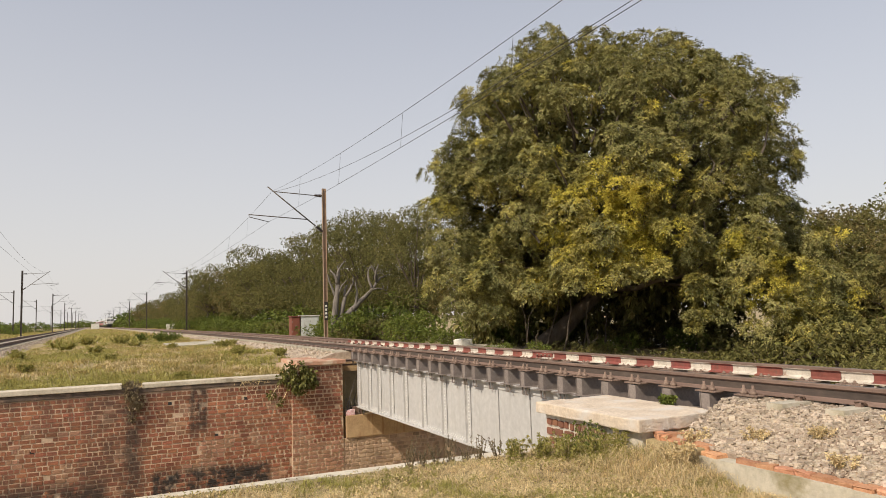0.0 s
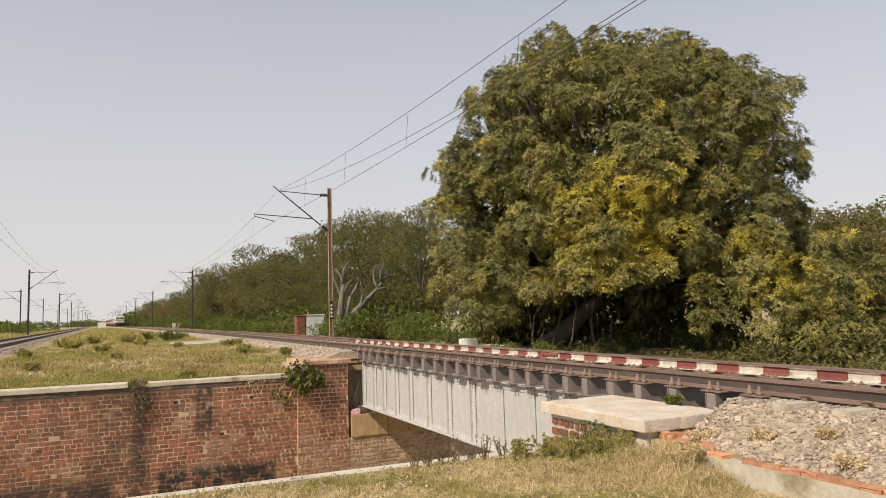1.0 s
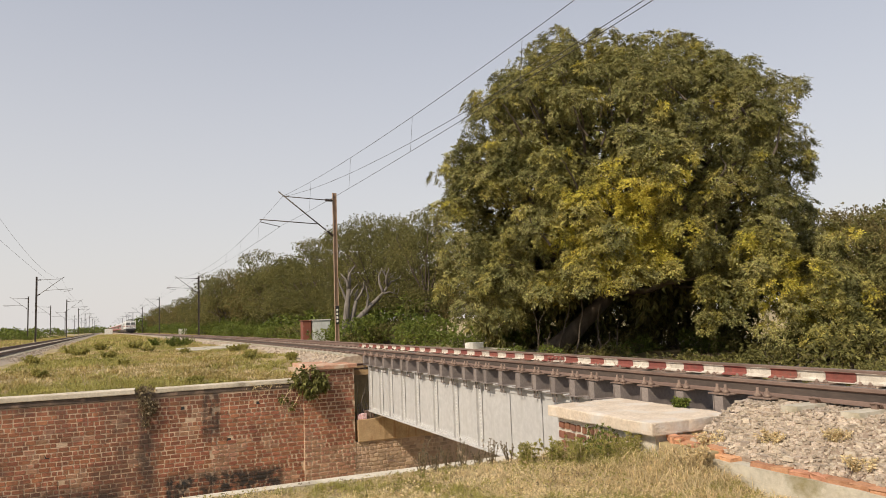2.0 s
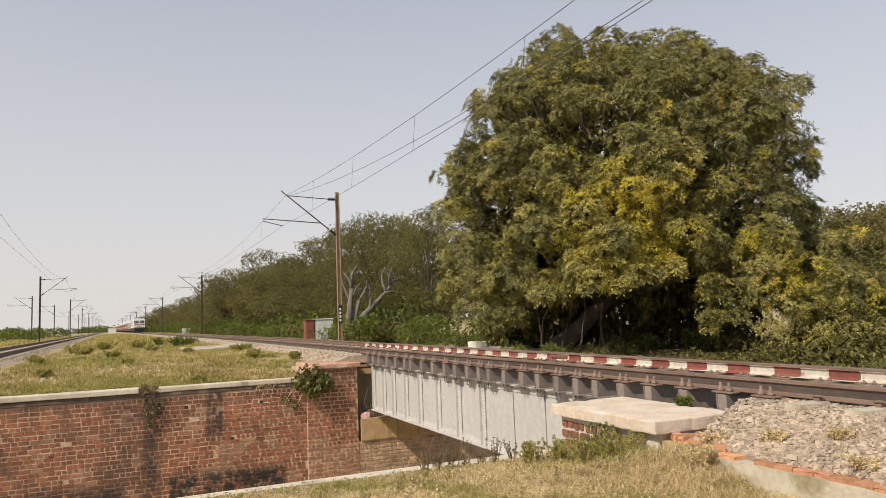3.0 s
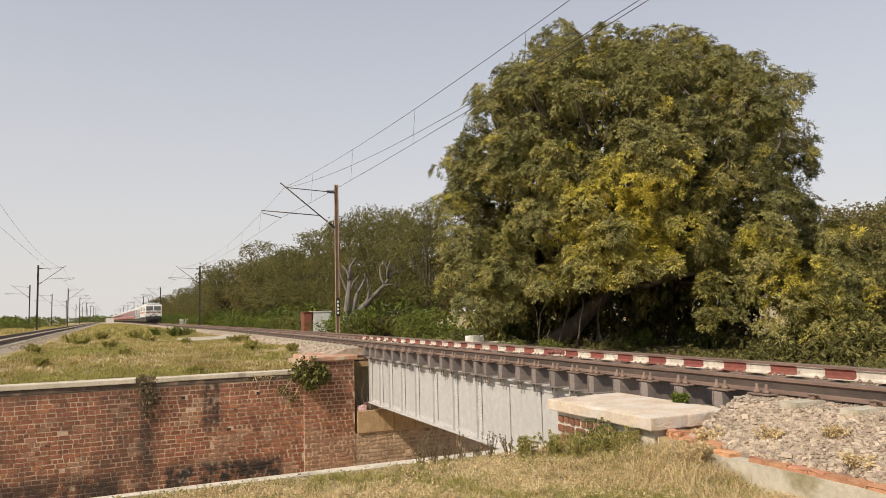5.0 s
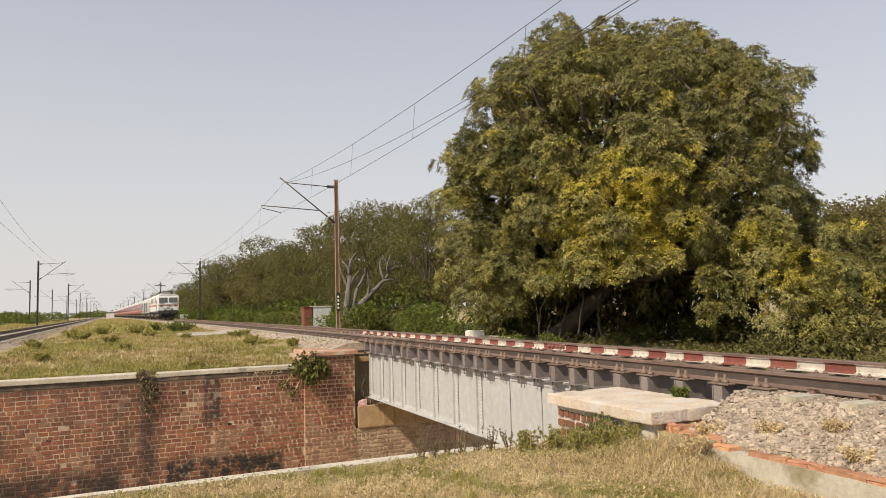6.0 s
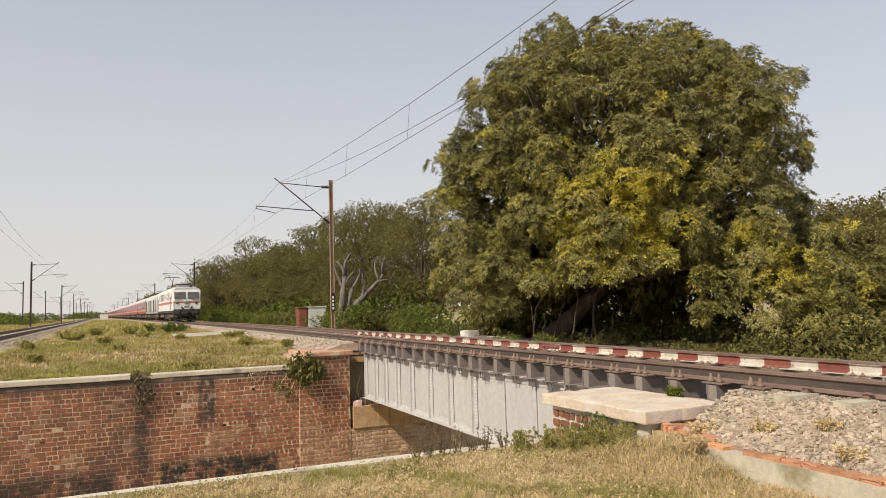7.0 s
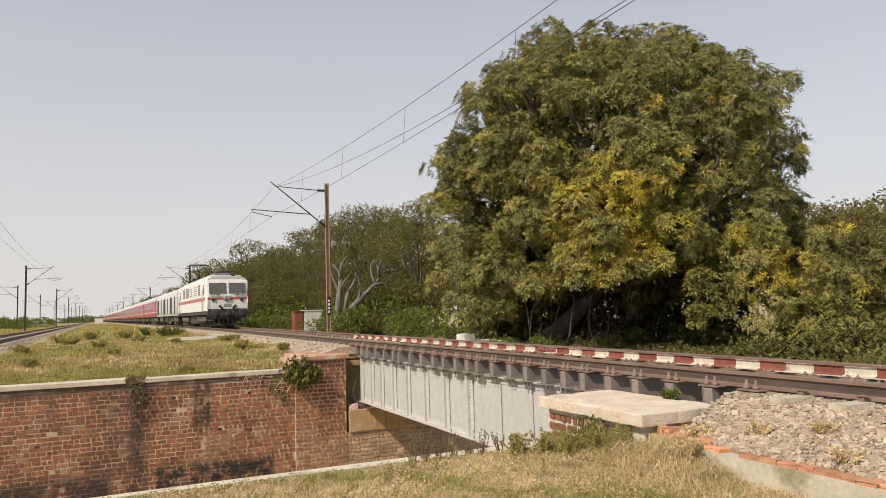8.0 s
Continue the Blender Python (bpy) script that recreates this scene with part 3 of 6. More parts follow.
def web_stripes():
    """Painted lengths on the inner web and foot of the far rail, thin coats that follow its section."""
    prof = [(-0.0385, -0.040), (-0.0125, -0.056), (-0.0125, -0.128), (-0.022, -0.143), (-0.078, -0.158), (-0.078, -0.170), (-0.070, -0.170), (-0.070, -0.162),
            (-0.02, -0.147), (-0.009, -0.13), (-0.009, -0.052), (-0.034, -0.036)]
    step = 0.432
    y = 1.31
    k = 0
    r = random.Random(3)
    while y < 27:
        a, b = y + r.uniform(-0.01, 0.01), y + step + r.uniform(-0.008, 0.008)
        o = centre(y) + GAUGE
        sts = [(Vector((o, a, 0)), Vector((1, 0, 0))), (Vector((o, b, 0)), Vector((1, 0, 0)))]
        ob = part("paint_stripe", sweep(bmesh.new(), prof, sts), "paint_red" if k % 2 else "paint_white", rail_far)
        ob["label"] = "dull red paint stripe" if k % 2 else "dirty white paint stripe"
        y += step
        k += 1
    # thin white line on the foot edge under the red lengths
    for y0, y1 in ((3.2, 4.1), (5.0, 7.2), (8.4, 9.3), (11.0, 12.2), (14.5, 16.0)):
        part("foot_line", a_box(D + GAUGE - 0.082, D + GAUGE - 0.0785, y0, y1, -0.171, -0.157), "paint_white", rail_far)
    # joint with fishplates
    for y0 in (4.55, 12.6):
        fp = part("fishplate", a_box(D + GAUGE - 0.036, D + GAUGE - 0.0135, y0, y0 + 0.66, -0.128, -0.052, 0.006), "paint_red", rail_far)
        for k in range(4):
            bm = lathe(bmesh.new(), [(0.020, 0), (0.020, 0.014), (0.012, 0.016), (0.012, 0.035)], Matrix.Translation((D + GAUGE - 0.036, y0 + 0.1 + k * 0.152, -0.09)) @ Matrix.Rotation(radians(-90), 4, "Y"), 6)
            part("bolt", bm, "bolt", fp)


web_stripes()


# ---- bridge ----
def girder(x, first):
    """A riveted plate girder with angles, stiffeners and a bottom flange."""
    root = thing("plate_girder", "grey painted riveted steel plate girder spanning the canal", "girder", "girders of the bridge", at=(x, CANAL0 - 0.15, -1.83))
    L = 12.35
    H = 1.365
    part("web", a_box(-0.007, 0.007, 0, L, 0.02, H - 0.02), "girder", root)
    bf = part("bottom_flange", a_box(-0.095, 0.095, 0, L, 0, 0.022), "girder", root, "rust-edged pale bottom flange")
    part("top_flange", a_box(-0.095, 0.095, 0, L, H - 0.022, H), "girder", root)
    for nm, z0, z1 in (("bottom_angle", 0.0225, 0.14), ("top_angle", H - 0.14, H - 0.0225)):
        bm = bmesh.new()
        for s in (-1, 1):
            a, b = sorted((s * 0.0075, s * 0.02))
            box(bm, a, b, 0, L, z0, z1)
            a, b = sorted((s * 0.0205, s * 0.085))
            box(bm, a, b, 0, L, *((z0, z0 + 0.012) if nm[0] == "b" else (z1 - 0.012, z1)))
        part(nm, bm, "girder", root)
    at_y = (0.45, 1.6, 2.79, 3.92, 5.03, 6.19, 7.32, 8.47, 9.46, 10.43, 11.24, 12.20)
    rv, rf = [], []

    def rivet(cx, cy, cz):
        k = len(rv)
        rings = [(0.018, 0.0), (0.014, 0.012)]
        for rr, d in rings:
            for i in range(6):
                a = i * math.pi / 3
                rv.append((cx - d, cy + rr * math.cos(a), cz + rr * math.sin(a)))
        rv.append((cx - 0.015, cy, cz))
        for i in range(6):
            j = (i + 1) % 6
            rf.extend([(k + i, k + j, k + 6 + j), (k + i, k + 6 + j, k + 6 + i), (k + 6 + i, k + 6 + j, k + 12)])

    for i, y in enumerate(at_y):
        laps = i in (2, 3)              # butt straps without heads
        for s in (-1, 1):
            bm = bmesh.new()
            a, b = sorted((s * 0.0205, s * 0.032))
            box(bm, a, b, y - (0.16 if laps else 0.10), y + (0.16 if laps else 0.07), 0.035, H - 0.035)
            if not laps:
                a, b = sorted((s * 0.0325, s * 0.08))
                box(bm, a, b, y + 0.056, y + 0.07, 0.035, H - 0.035)
            st = part("stiffener", bm, "girder", root)
        if first and not laps:
            for k in range(16):
                rivet(-0.032, y - 0.035, 0.17 + k * 0.072)
    if first:
        y = 0.15
        while y < L:
            for dz in (0.065, 0.105):
                rivet(-0.020, y + (0.04 if dz > 0.1 else 0), dz)
            y += 0.11
        rivets = cloud("rivets", rv, rf, "rivet", root)
        rivets["kind"] = "stuff"
    return root


girder(D - 0.92, True)
girder(D + 0.92, False)
bm = bmesh.new()
for k in range(7):
    y0, y1 = CANAL0 + 0.6 + k * 1.7, CANAL0 + 2.3 + k * 1.7
    s = 1 if k % 2 else -1
    tube(bm, [(D - 0.85 * s, y0, -1.74), (D + 0.85 * s, y1, -1.74)], 0.04, 4)
    box(bm, D - 0.85, D + 0.85, y0 - 0.04, y0 + 0.04, -1.80, -1.72)
tagged(part("girder_bracing", bm, "girder"), "grey steel cross bracing between the two girders", "bracing")
for x in (D - 0.92, D + 0.92):
    for y in (CANAL0 - 0.4, CANAL1 - 0.36):
        tagged(part("bearing_block", a_box(x - 0.13, x + 0.13, y + 0.42, y + 0.75, -2.07, -1.83, 0.01), "rail"), "rusty steel bearing block under a girder end", "bearing", "bearings of the bridge")


def steel_sleeper():
    root = thing("steel_sleeper", "dark steel channel sleeper bolted across the girders", "sleeper", "steel sleepers on the bridge")
    half = 1.08
    bm = bmesh.new()
    box(bm, -half, half, -0.080, -0.068, -0.452, -0.205)
    box(bm, -half, half, 0.068, 0.080, -0.452, -0.205)
    part("channel_web", bm, "steel_sleeper", root)
    bm = bmesh.new()
    box(bm, -half + 0.05, half - 0.05, -0.095, 0.095, -0.204, -0.192)
    part("top_plate", bm, "steel_sleeper", root)
    part("bottom_plate", a_box(-half - 0.03, half + 0.03, -0.175, 0.175, -0.465, -0.4525), "steel_sleeper", root)
    part("diaphragm", a_box(-half + 0.012, -half + 0.024, -0.067, 0.067, -0.452, -0.206), "steel_sleeper", root)
    for s in (-1, 1):       # hook bolts that hold the sleeper to the girder's flange
        for dy in (-0.055, 0.055):
            part("hook_bolt", tube(bmesh.new(), [(s * (half - 0.035), dy, -0.47), (s * (half - 0.035), dy, -0.60), (s * (half - 0.07), dy, -0.60)], 0.013, 5), "steel_sleeper", root)
        bp = part("bearing_plate", a_box(s * GAUGE - 0.20, s * GAUGE + 0.20, -0.16, 0.16, -0.191, -0.1735, 0.004), "bolt", root)
        for dx in (-0.135, 0.135):
            for dy in (-0.06, 0.07):
                m = Matrix.Translation((s * GAUGE + dx, dy, -0.174))
                part("bolt", lathe(bmesh.new(), [(0.046, 0), (0.044, 0.030), (0.028, 0.034), (0.028, 0.066), (0.016, 0.068), (0.016, 0.105)] if dx * s > 0 else [(0.03, 0), (0.03, 0.02), (0.018, 0.022), (0.018, 0.036), (0.010, 0.038), (0.010, 0.045)], m, 6), "bolt", bp)
    return root


r = random.Random(11)
first = steel_sleeper()
y = 5.86
first.location = (D, y, 0)
for step in (0.60, 0.68, 0.65, 0.57, 0.67, 0.45, 0.58, 0.63, 0.62, 0.62, 0.57, 0.48, 0.51, 0.61, 0.63, 0.70, 0.69, 0.74, 0.54, 0.67, 0.61, 0.70, 0.62, 0.60):
    y += step
    copy_thing(first, pose(D + r.uniform(-0.03, 0.03), y, 0, 0, 0, r.uniform(-0.8, 0.8)))
END_STEEL = y


def concrete_sleeper():
    root = thing("concrete_sleeper", "pale concrete sleeper half buried in ballast with rail clips", "sleeper", "concrete sleepers of the track")
    prof = [(-0.14, -0.40), (0.14, -0.40), (0.09, -0.18), (-0.09, -0.18)]
    bm = bmesh.new()
    rings = [[bm.verts.new((x, a, b + dz)) for a, b in prof] for x, dz in ((-1.37, 0.0), (-1.30, 0.0), (-0.55, 0), (-0.35, -0.03), (0.35, -0.03), (0.55, 0), (1.30, 0), (1.37, 0.0))]
    for p, q in zip(rings, rings[1:]):
        for i in range(4):
            bm.faces.new((p[i], q[i], q[(i + 1) % 4], p[(i + 1) % 4]))
    bm.faces.new(rings[0])
    bm.faces.new(rings[-1][::-1])
    part("sleeper_body", bm, "conc", root)
    for s in (-1, 1):
        for d in (-1, 1):
            x = s * GAUGE + d * 0.10
            bm = tube(bmesh.new(), [(x, -0.055, -0.165), (x + d * 0.035, -0.06, -0.125), (x + d * 0.055, -0.02, -0.12), (x + d * 0.05, 0.03, -0.135), (x + d * 0.01, 0.05, -0.13), (x - d * 0.03, 0.03, -0.15)], 0.012, 6)
            part("rail_clip", bm, "rail", root)
            part("clip_shoulder", a_box(x + d * 0.0, x + d * 0.05, -0.03, 0.03, -0.185, -0.14) if d > 0 else a_box(x - 0.05, x, -0.03, 0.03, -0.185, -0.14), "rail", root)
    return root


csl = concrete_sleeper()
csl.matrix_basis = pose(D, 5.22, 0)
for k in range(1, 14):
    copy_thing(csl, pose(D + r.uniform(-0.03, 0.03), 5.22 - k * 0.64, 0, 0, 0, r.uniform(-0.6, 0.6)))
y = END_STEEL + 1.1
while y < 95:
    copy_thing(csl, pose(centre(y), y, 0, 0, 0, math.degrees(heading(y))))
    y += 0.63
bm = bmesh.new()
while y < 420:
    for fn in (centre,):
        box(bm, fn(y) - 1.35, fn(y) + 1.35, y - 0.12, y + 0.12, -0.4, -0.185)
    y += 0.63
y = CANAL1 + 2
while y < 300:
    box(bm, centre_left(y) - 1.35, centre_left(y) + 1.35, y - 0.12, y + 0.12, -0.4, -0.185)
    y += 0.63
tagged(part("far_sleepers", bm, "conc"), "run of pale concrete sleepers along the distant track", "sleepers", kind="stuff")


# ---- overhead line ----
def mast(x, y, turn, arm_to, steel, label, plate=True):
    """A rolled steel mast with a bracket: stay, bracket tube, register arm and insulators. arm_to: -1 or 1."""
    base = ground_z(x, y)
    root = thing("catenary_mast", label, "mast", "masts of the overhead line", at=(x, y, 0))
    bm = bmesh.new()
    for s in (-1, 1):
        a, b = sorted((s * 0.09, s * 0.105))
        box(bm, a, b, -0.075, 0.075, base - 0.3, 8.05)
    box(bm, -0.0895, 0.0895, -0.006, 0.006, base - 0.3, 8.05)
    part("pole", bm, steel, root)
    part("footing", a_box(-0.35, 0.35, -0.35, 0.35, base - 0.4, base + 0.16, 0.03), "conc", root)
    d = arm_to
    tip = (2.95 * d, 0, 7.95)
    part("stay_tube", tube(bmesh.new(), [(0.5 * d, 0, 7.64), (2.80 * d, 0, 7.76)], 0.024, 6), "mast_dark", root)
    part("bracket_tube", tube(bmesh.new(), [(0.50 * d, 0, 5.94), (3.10 * d, 0, 8.01)], 0.034, 6), "mast_dark", root)
    reg = part("register_tube", tube(bmesh.new(), [(1.0 * d, 0, 6.29), (4.1 * d, 0, 6.46)], 0.026, 6), "mast_dark", root)
    part("steady_arm", tube(bmesh.new(), [(4.08 * d, 0, 6.46), (4.08 * d, 0, 6.33), (3.05 * d, 0, 6.10)], 0.02, 6), "mast_dark", root)
    for z0, z1, x1 in ((7.63, 7.64, 0.5), (5.62, 5.94, 0.50)):
        prof = [(0.03, 0)]
        for k in range(7):
            prof += [(0.045, 0.05 + k * 0.055), (0.10, 0.065 + k * 0.055), (0.05, 0.085 + k * 0.055)]
        prof.append((0.03, 0.46))
        q = Vector((x1 * d - 0.10 * d, 0, z1 - z0)).to_track_quat("Z", "Y").to_matrix().to_4x4()
        part("insulator", lathe(bmesh.new(), prof, Matrix.Translation((0.10 * d, 0, z0)) @ q, 10), "insulator", root)
    if plate:
        pl = part("number_plate", a_box(-0.10, 0.10, -0.10, -0.0955, 0.75, 1.75), "black", root, "black plate with white marks")
        for k in range(4):
            part("mark", a_box(-0.05, 0.05, -0.1035, -0.1005, 0.86 + k * 0.2, 0.98 + k * 0.2), "white_paint", pl)
    root.rotation_euler = (0, 0, turn)
    return root


mast(10.34, -19.4, 0.0, -1, "mast", "brown rusting steel mast with bracket beside the bridged line")
mast(10.34, 37.6, 0.0, -1, "mast", "brown rusting steel mast with bracket beside the bridged line")
for y, dx in ((102.4, 0), (172.0, 0), (240.0, 0), (306, 0), (372, 0), (440, 0), (510, 0)):
    mast(centre(y) + 2.95, y, 0.04, -1, "mast_dark", "distant steel mast with bracket along the line", False)
for y in (102, 173.5, 240, 306, 372, 440, 510):
    mast(centre_left(y) - 2.8, y, 0.03, 1, "mast_dark", "distant steel mast with bracket over the second track", False)
for y in (156, 209, 270, 335, 400, 470):
    mast(-18.1 - 0.02 * (y - 156), y, 0.03, -1, "mast_dark", "distant steel mast serving a third track", False)


def wire(fn, y0, y1, z_end, sag, rad, parent, n=24, off=0.0, lift=0.0):
    pts = []
    for i in range(n + 1):
        u = i / n
        y = y0 + (y1 - y0) * u
        pts.append((fn(y) + off, y, z_end - sag * 4 * u * (1 - u) + lift * u))
    return part("wire", tube(bmesh.new(), pts, rad, 5), "wire", parent)


over = thing("overhead_wires", "thin dark catenary and contact wires with droppers", "wire")
spans = [(-19.4, 37.6), (37.6, 102.4), (102.4, 172.0), (172, 240), (240, 306)]
for i, (a, b) in enumerate(spans):
    w = 0.0075 if i < 1 else 0.007
    wire(centre, a, b, 7.76, 1.1, w, over)
    wire(centre, a, b, 6.15, 0.48 if i == 0 else 0.1, w, over, off=-0.1)
    for k in range(1, 9):
        u = k / 9
        y = a + (b - a) * u
        z1, z0 = 7.76 - 4.4 * u * (1 - u), 6.15 - (1.92 if i == 0 else 0.4) * u * (1 - u)
        part("dropper", tube(bmesh.new(), [(centre(y) - 0.1, y, z0), (centre(y), y, z1)], 0.005, 4), "wire", over)
wire(centre, -19.4, 37.6, 7.74, 1.88, 0.0075, over, off=0.05)
over2 = thing("overhead_wires", "thin dark wires over the second track", "wire")
for a, b in ((36, 102), (102, 173.5), (173.5, 240), (240, 306)):
    wire(centre_left, a, b, 7.80, 1.1, 0.008, over2)
    wire(centre_left, a, b, 6.15, 0.1, 0.008, over2)


# ---- trees ----
RIGHT, AHEAD = Vector((0.909, -0.416, 0)), Vector((0.416, 0.909, 0))


def shell_points(blobs, per_area, inner=0.72, cull=0.62):
    """Points with outward directions over a heap of lumps, leaving out those deep inside a neighbour."""
    cs = np.array([b[0] for b in blobs], float)
    rs = np.array([b[1] for b in blobs], float)
    P, N = [], []
    for i in range(len(blobs)):
        r = rs[i]
        n = max(12, int(per_area * 4 * math.pi * (r[0] * r[1] * r[2]) ** (2 / 3)))
        d = unit(rng.normal(0, 1, (n, 3)))
        d = d[d[:, 2] > -0.75]
        lump = 1 + 0.16 * np.sin(d[:, :1] * 5 + i) * np.cos(d[:, 1:2] * 6 + 2 * i) + 0.10 * np.sin(d[:, 2:] * 9 + i)
        p = cs[i] + d * r * rng.uniform(inner, 1.06, (len(d), 1)) * lump
        q = ((p[:, None, :] - cs[None]) / rs[None])
        q2 = (q ** 2).sum(-1)
        q2[:, i] = 9
        keep = q2.min(1) > cull * cull
        P.append(p[keep])
        N.append(d[keep])
    return np.concatenate(P), np.concatenate(N)


def limb(bm, a, b, r0, r1, bend, rnd, n=6, sides=7):
    a, b = Vector(a), Vector(b)
    pts, rad = [], []
    off = Vector((rnd.uniform(-1, 1), rnd.uniform(-1, 1), rnd.uniform(-0.4, 1))) * bend
    for i in range(n + 1):
        u = i / n
        pts.append(a.lerp(b, u) + off * math.sin(u * math.pi) + Vector((rnd.uniform(-1, 1), rnd.uniform(-1, 1), rnd.uniform(-1, 1))) * bend * 0.15 * (0 < i < n))
        rad.append(r0 + (r1 - r0) * u)
    tube(bm, pts, rad, sides)
    return pts


def rosettes(centres, axes, reach, leaves=8, pairs=3):
    """Leaf rosettes at twig ends: compound leaves that spread from each axis and droop, with paired leaflets. Vertices and triangles."""
    n = len(centres)
    ax = unit(axes)
    e1 = unit(np.cross(ax, rng.normal(0, 1, ax.shape)))
    e2 = np.cross(ax, e1)
    size = (np.asarray(reach) * rng.uniform(0.72, 1.25, n))[:, None]
    V = []
    down = np.array([0, 0, -1.0])
    turn0 = rng.uniform(0, 2 * math.pi, n)
    for k in range(leaves):
        a = (turn0 + 2 * math.pi * k / leaves + rng.normal(0, 0.25, n))[:, None]
        lift = rng.uniform(0.05, 0.85, n)[:, None]
        d = unit((e1 * np.cos(a) + e2 * np.sin(a)) + ax * lift)
        L = size * rng.uniform(0.7, 1.15, n)[:, None]
        flat = unit(np.cross(d, ax + rng.normal(0, 0.25, ax.shape)))
        for j in range(pairs + 1):
            u = 0.34 + 0.58 * j / pairs
            root = centres + d * L * u + down * L * 0.24 * u * u
            for side in ((-1, 1) if j < pairs else (0,)):
                ld = unit(flat * side * 0.95 + d * (0.55 if side else 1.0) + down * 0.14 + rng.normal(0, 0.2, d.shape))
                ll = L * 0.40 * rng.uniform(0.8, 1.2, n)[:, None]
                w = unit(np.cross(ld, np.cross(flat, d) + rng.normal(0, 0.3, d.shape))) * ll * 0.20
                mid = root + ld * ll * 0.5
                V.append(np.stack([root, mid + w, root + ld * ll + down * ll * 0.12, mid - w], axis=1))
    v = np.concatenate(V).reshape(-1, 3)
    i = np.arange(len(v) // 4, dtype=np.int32)[:, None] * 4
    return v, np.concatenate([i + np.array([[0, 1, 2]]), i + np.array([[0, 2, 3]])], axis=1).reshape(-1, 3)


def big_tree():
    base = Vector((16.6, 25.2, -0.9))
    root = thing("tree", "huge dense olive-green broadleaf tree with a leaning dark trunk", "tree", at=base)
    rnd = random.Random(5)
    C = Vector((19.0, 24.0, 0)) - base

    def at(a, b, c):
        return C + RIGHT * a + AHEAD * b + Vector((0, 0, c))

    # separate boughs over a broad-shouldered dome, each a heap of smaller lumps, with shaded hollows between them
    boughs = []
    tries = 0
    while len(boughs) < 104 and tries < 9000:
        tries += 1
        th, ph = rnd.uniform(-math.pi, math.pi), math.acos(rnd.uniform(-0.75, 1))
        x, y, z = math.sin(ph) * math.cos(th), math.sin(ph) * math.sin(th), math.cos(ph)
        e = (abs(x) ** 2.5 + abs(y) ** 2.3 + abs(z) ** 2.5) ** (-1 / 2.5)
        if y > 0.5 and rnd.random() < 0.75:
            continue
        s = rnd.uniform(0.82, 0.97)
        cx, cz = x * e * 6.55 * s, z * e * (6.1 if z > 0 else 6.2) * s
        cx += 0.07 * max(0, cz) + 0.12
        p = at(cx, y * e * 5.3 * s, 5.9 + cz)
        if 5.9 + cz < 1.0 or (cz > 4.5 and cx > 3.0) or (2.5 < cx < 7.6 and 2.6 < 5.9 + cz < 6.1 and y < 0.6 and rnd.random() < 0.95) or (5.9 + cz < 2.3 and -3.4 < cx < 1.6):
            continue
        if any((p - q).length < 1.6 for q, _ in boughs):
            continue
        boughs.append((p, (RIGHT * x + AHEAD * y + Vector((0, 0, z + 0.35))).normalized()))
    lumps = []
    for p, out in boughs:
        R = rnd.uniform(0.75, 1.1)
        lumps.append((p, (R * 0.9, R * 0.9, R * 0.62)))
        for _ in range(6):
            d = Vector((rnd.gauss(0, 1), rnd.gauss(0, 1), rnd.gauss(0, 0.8))).normalized()
            if d.dot(out) < -0.1:
                d = -d
            r = rnd.uniform(0.36, 0.62)
            lumps.append((p + d * R * rnd.uniform(0.75, 1.15), (r * 1.2, r * 1.2, r * 0.70)))
    # sprays that reach beyond the dome, and the skirts that hang at both sides
    for cx, cy, cz, r in ((-7.2, -1.8, 6.6, 0.5), (-7.0, -2.0, 5.0, 0.8), (-6.8, -2.3, 3.6, 0.9), (-6.8, -2.6, 2.3, 0.9), (-6.3, -3.0, 1.2, 0.8), (-5.6, -3.2, 1.0, 0.8), (-5.2, -3.6, 2.2, 0.8),
                          (7.5, -0.8, 10.0, 0.5), (7.4, -0.4, 9.3, 0.4), (7.3, -0.4, 7.0, 0.6), (7.7, -0.5, 6.5, 0.5), (7.2, -0.6, 6.1, 0.6), (6.9, -1.0, 4.6, 0.9), (7.3, -1.4, 3.4, 1.0),
                          (-4.5, -0.8, 10.7, 0.6), (-3.6, -0.8, 11.4, 0.6), (-2.0, -1.0, 12.0, 0.55), (-0.4, -1.2, 12.2, 0.55), (1.4, -1.0, 12.2, 0.55), (3.4, -1.0, 11.7, 0.5), (5.6, -0.8, 11.0, 0.5)):
        lumps.append((at(cx, cy, cz), (r * 1.25, r * 1.25, r * 0.85)))
    # lower boughs that lean out over the silted canal
    for a, b, c, r in ((3.7, -5.8, 3.4, 0.9), (4.4, -5.6, 3.0, 0.9), (3.6, -6.0, 2.4, 0.9), (4.6, -6.1, 1.9, 1.0), (3.5, -6.3, 1.3, 0.8), (5.3, -6.0, 1.1, 1.0), (4.2, -6.5, 0.5, 0.9), (6.1, -5.8, 0.6, 1.0), (5.1, -6.6, -0.2, 0.9),
                       (6.4, -5.4, 2.0, 0.9), (7.2, -5.0, 1.3, 1.0), (7.4, -5.6, 0.1, 0.9), (6.3, -6.3, -0.4, 0.9), (3.3, -6.6, 0.0, 0.6), (8.2, -4.6, 2.2, 0.9), (7.0, -4.6, 3.0, 0.8), (2.2, -5.9, 0.7, 0.5)):
        for q in range(3):
            lumps.append((at(a + rnd.uniform(-0.5, 0.5), b + rnd.uniform(-0.4, 0.4) + 0.6, c + rnd.uniform(-0.35, 0.35)), (r * 0.62, r * 0.62, r * 0.42)))
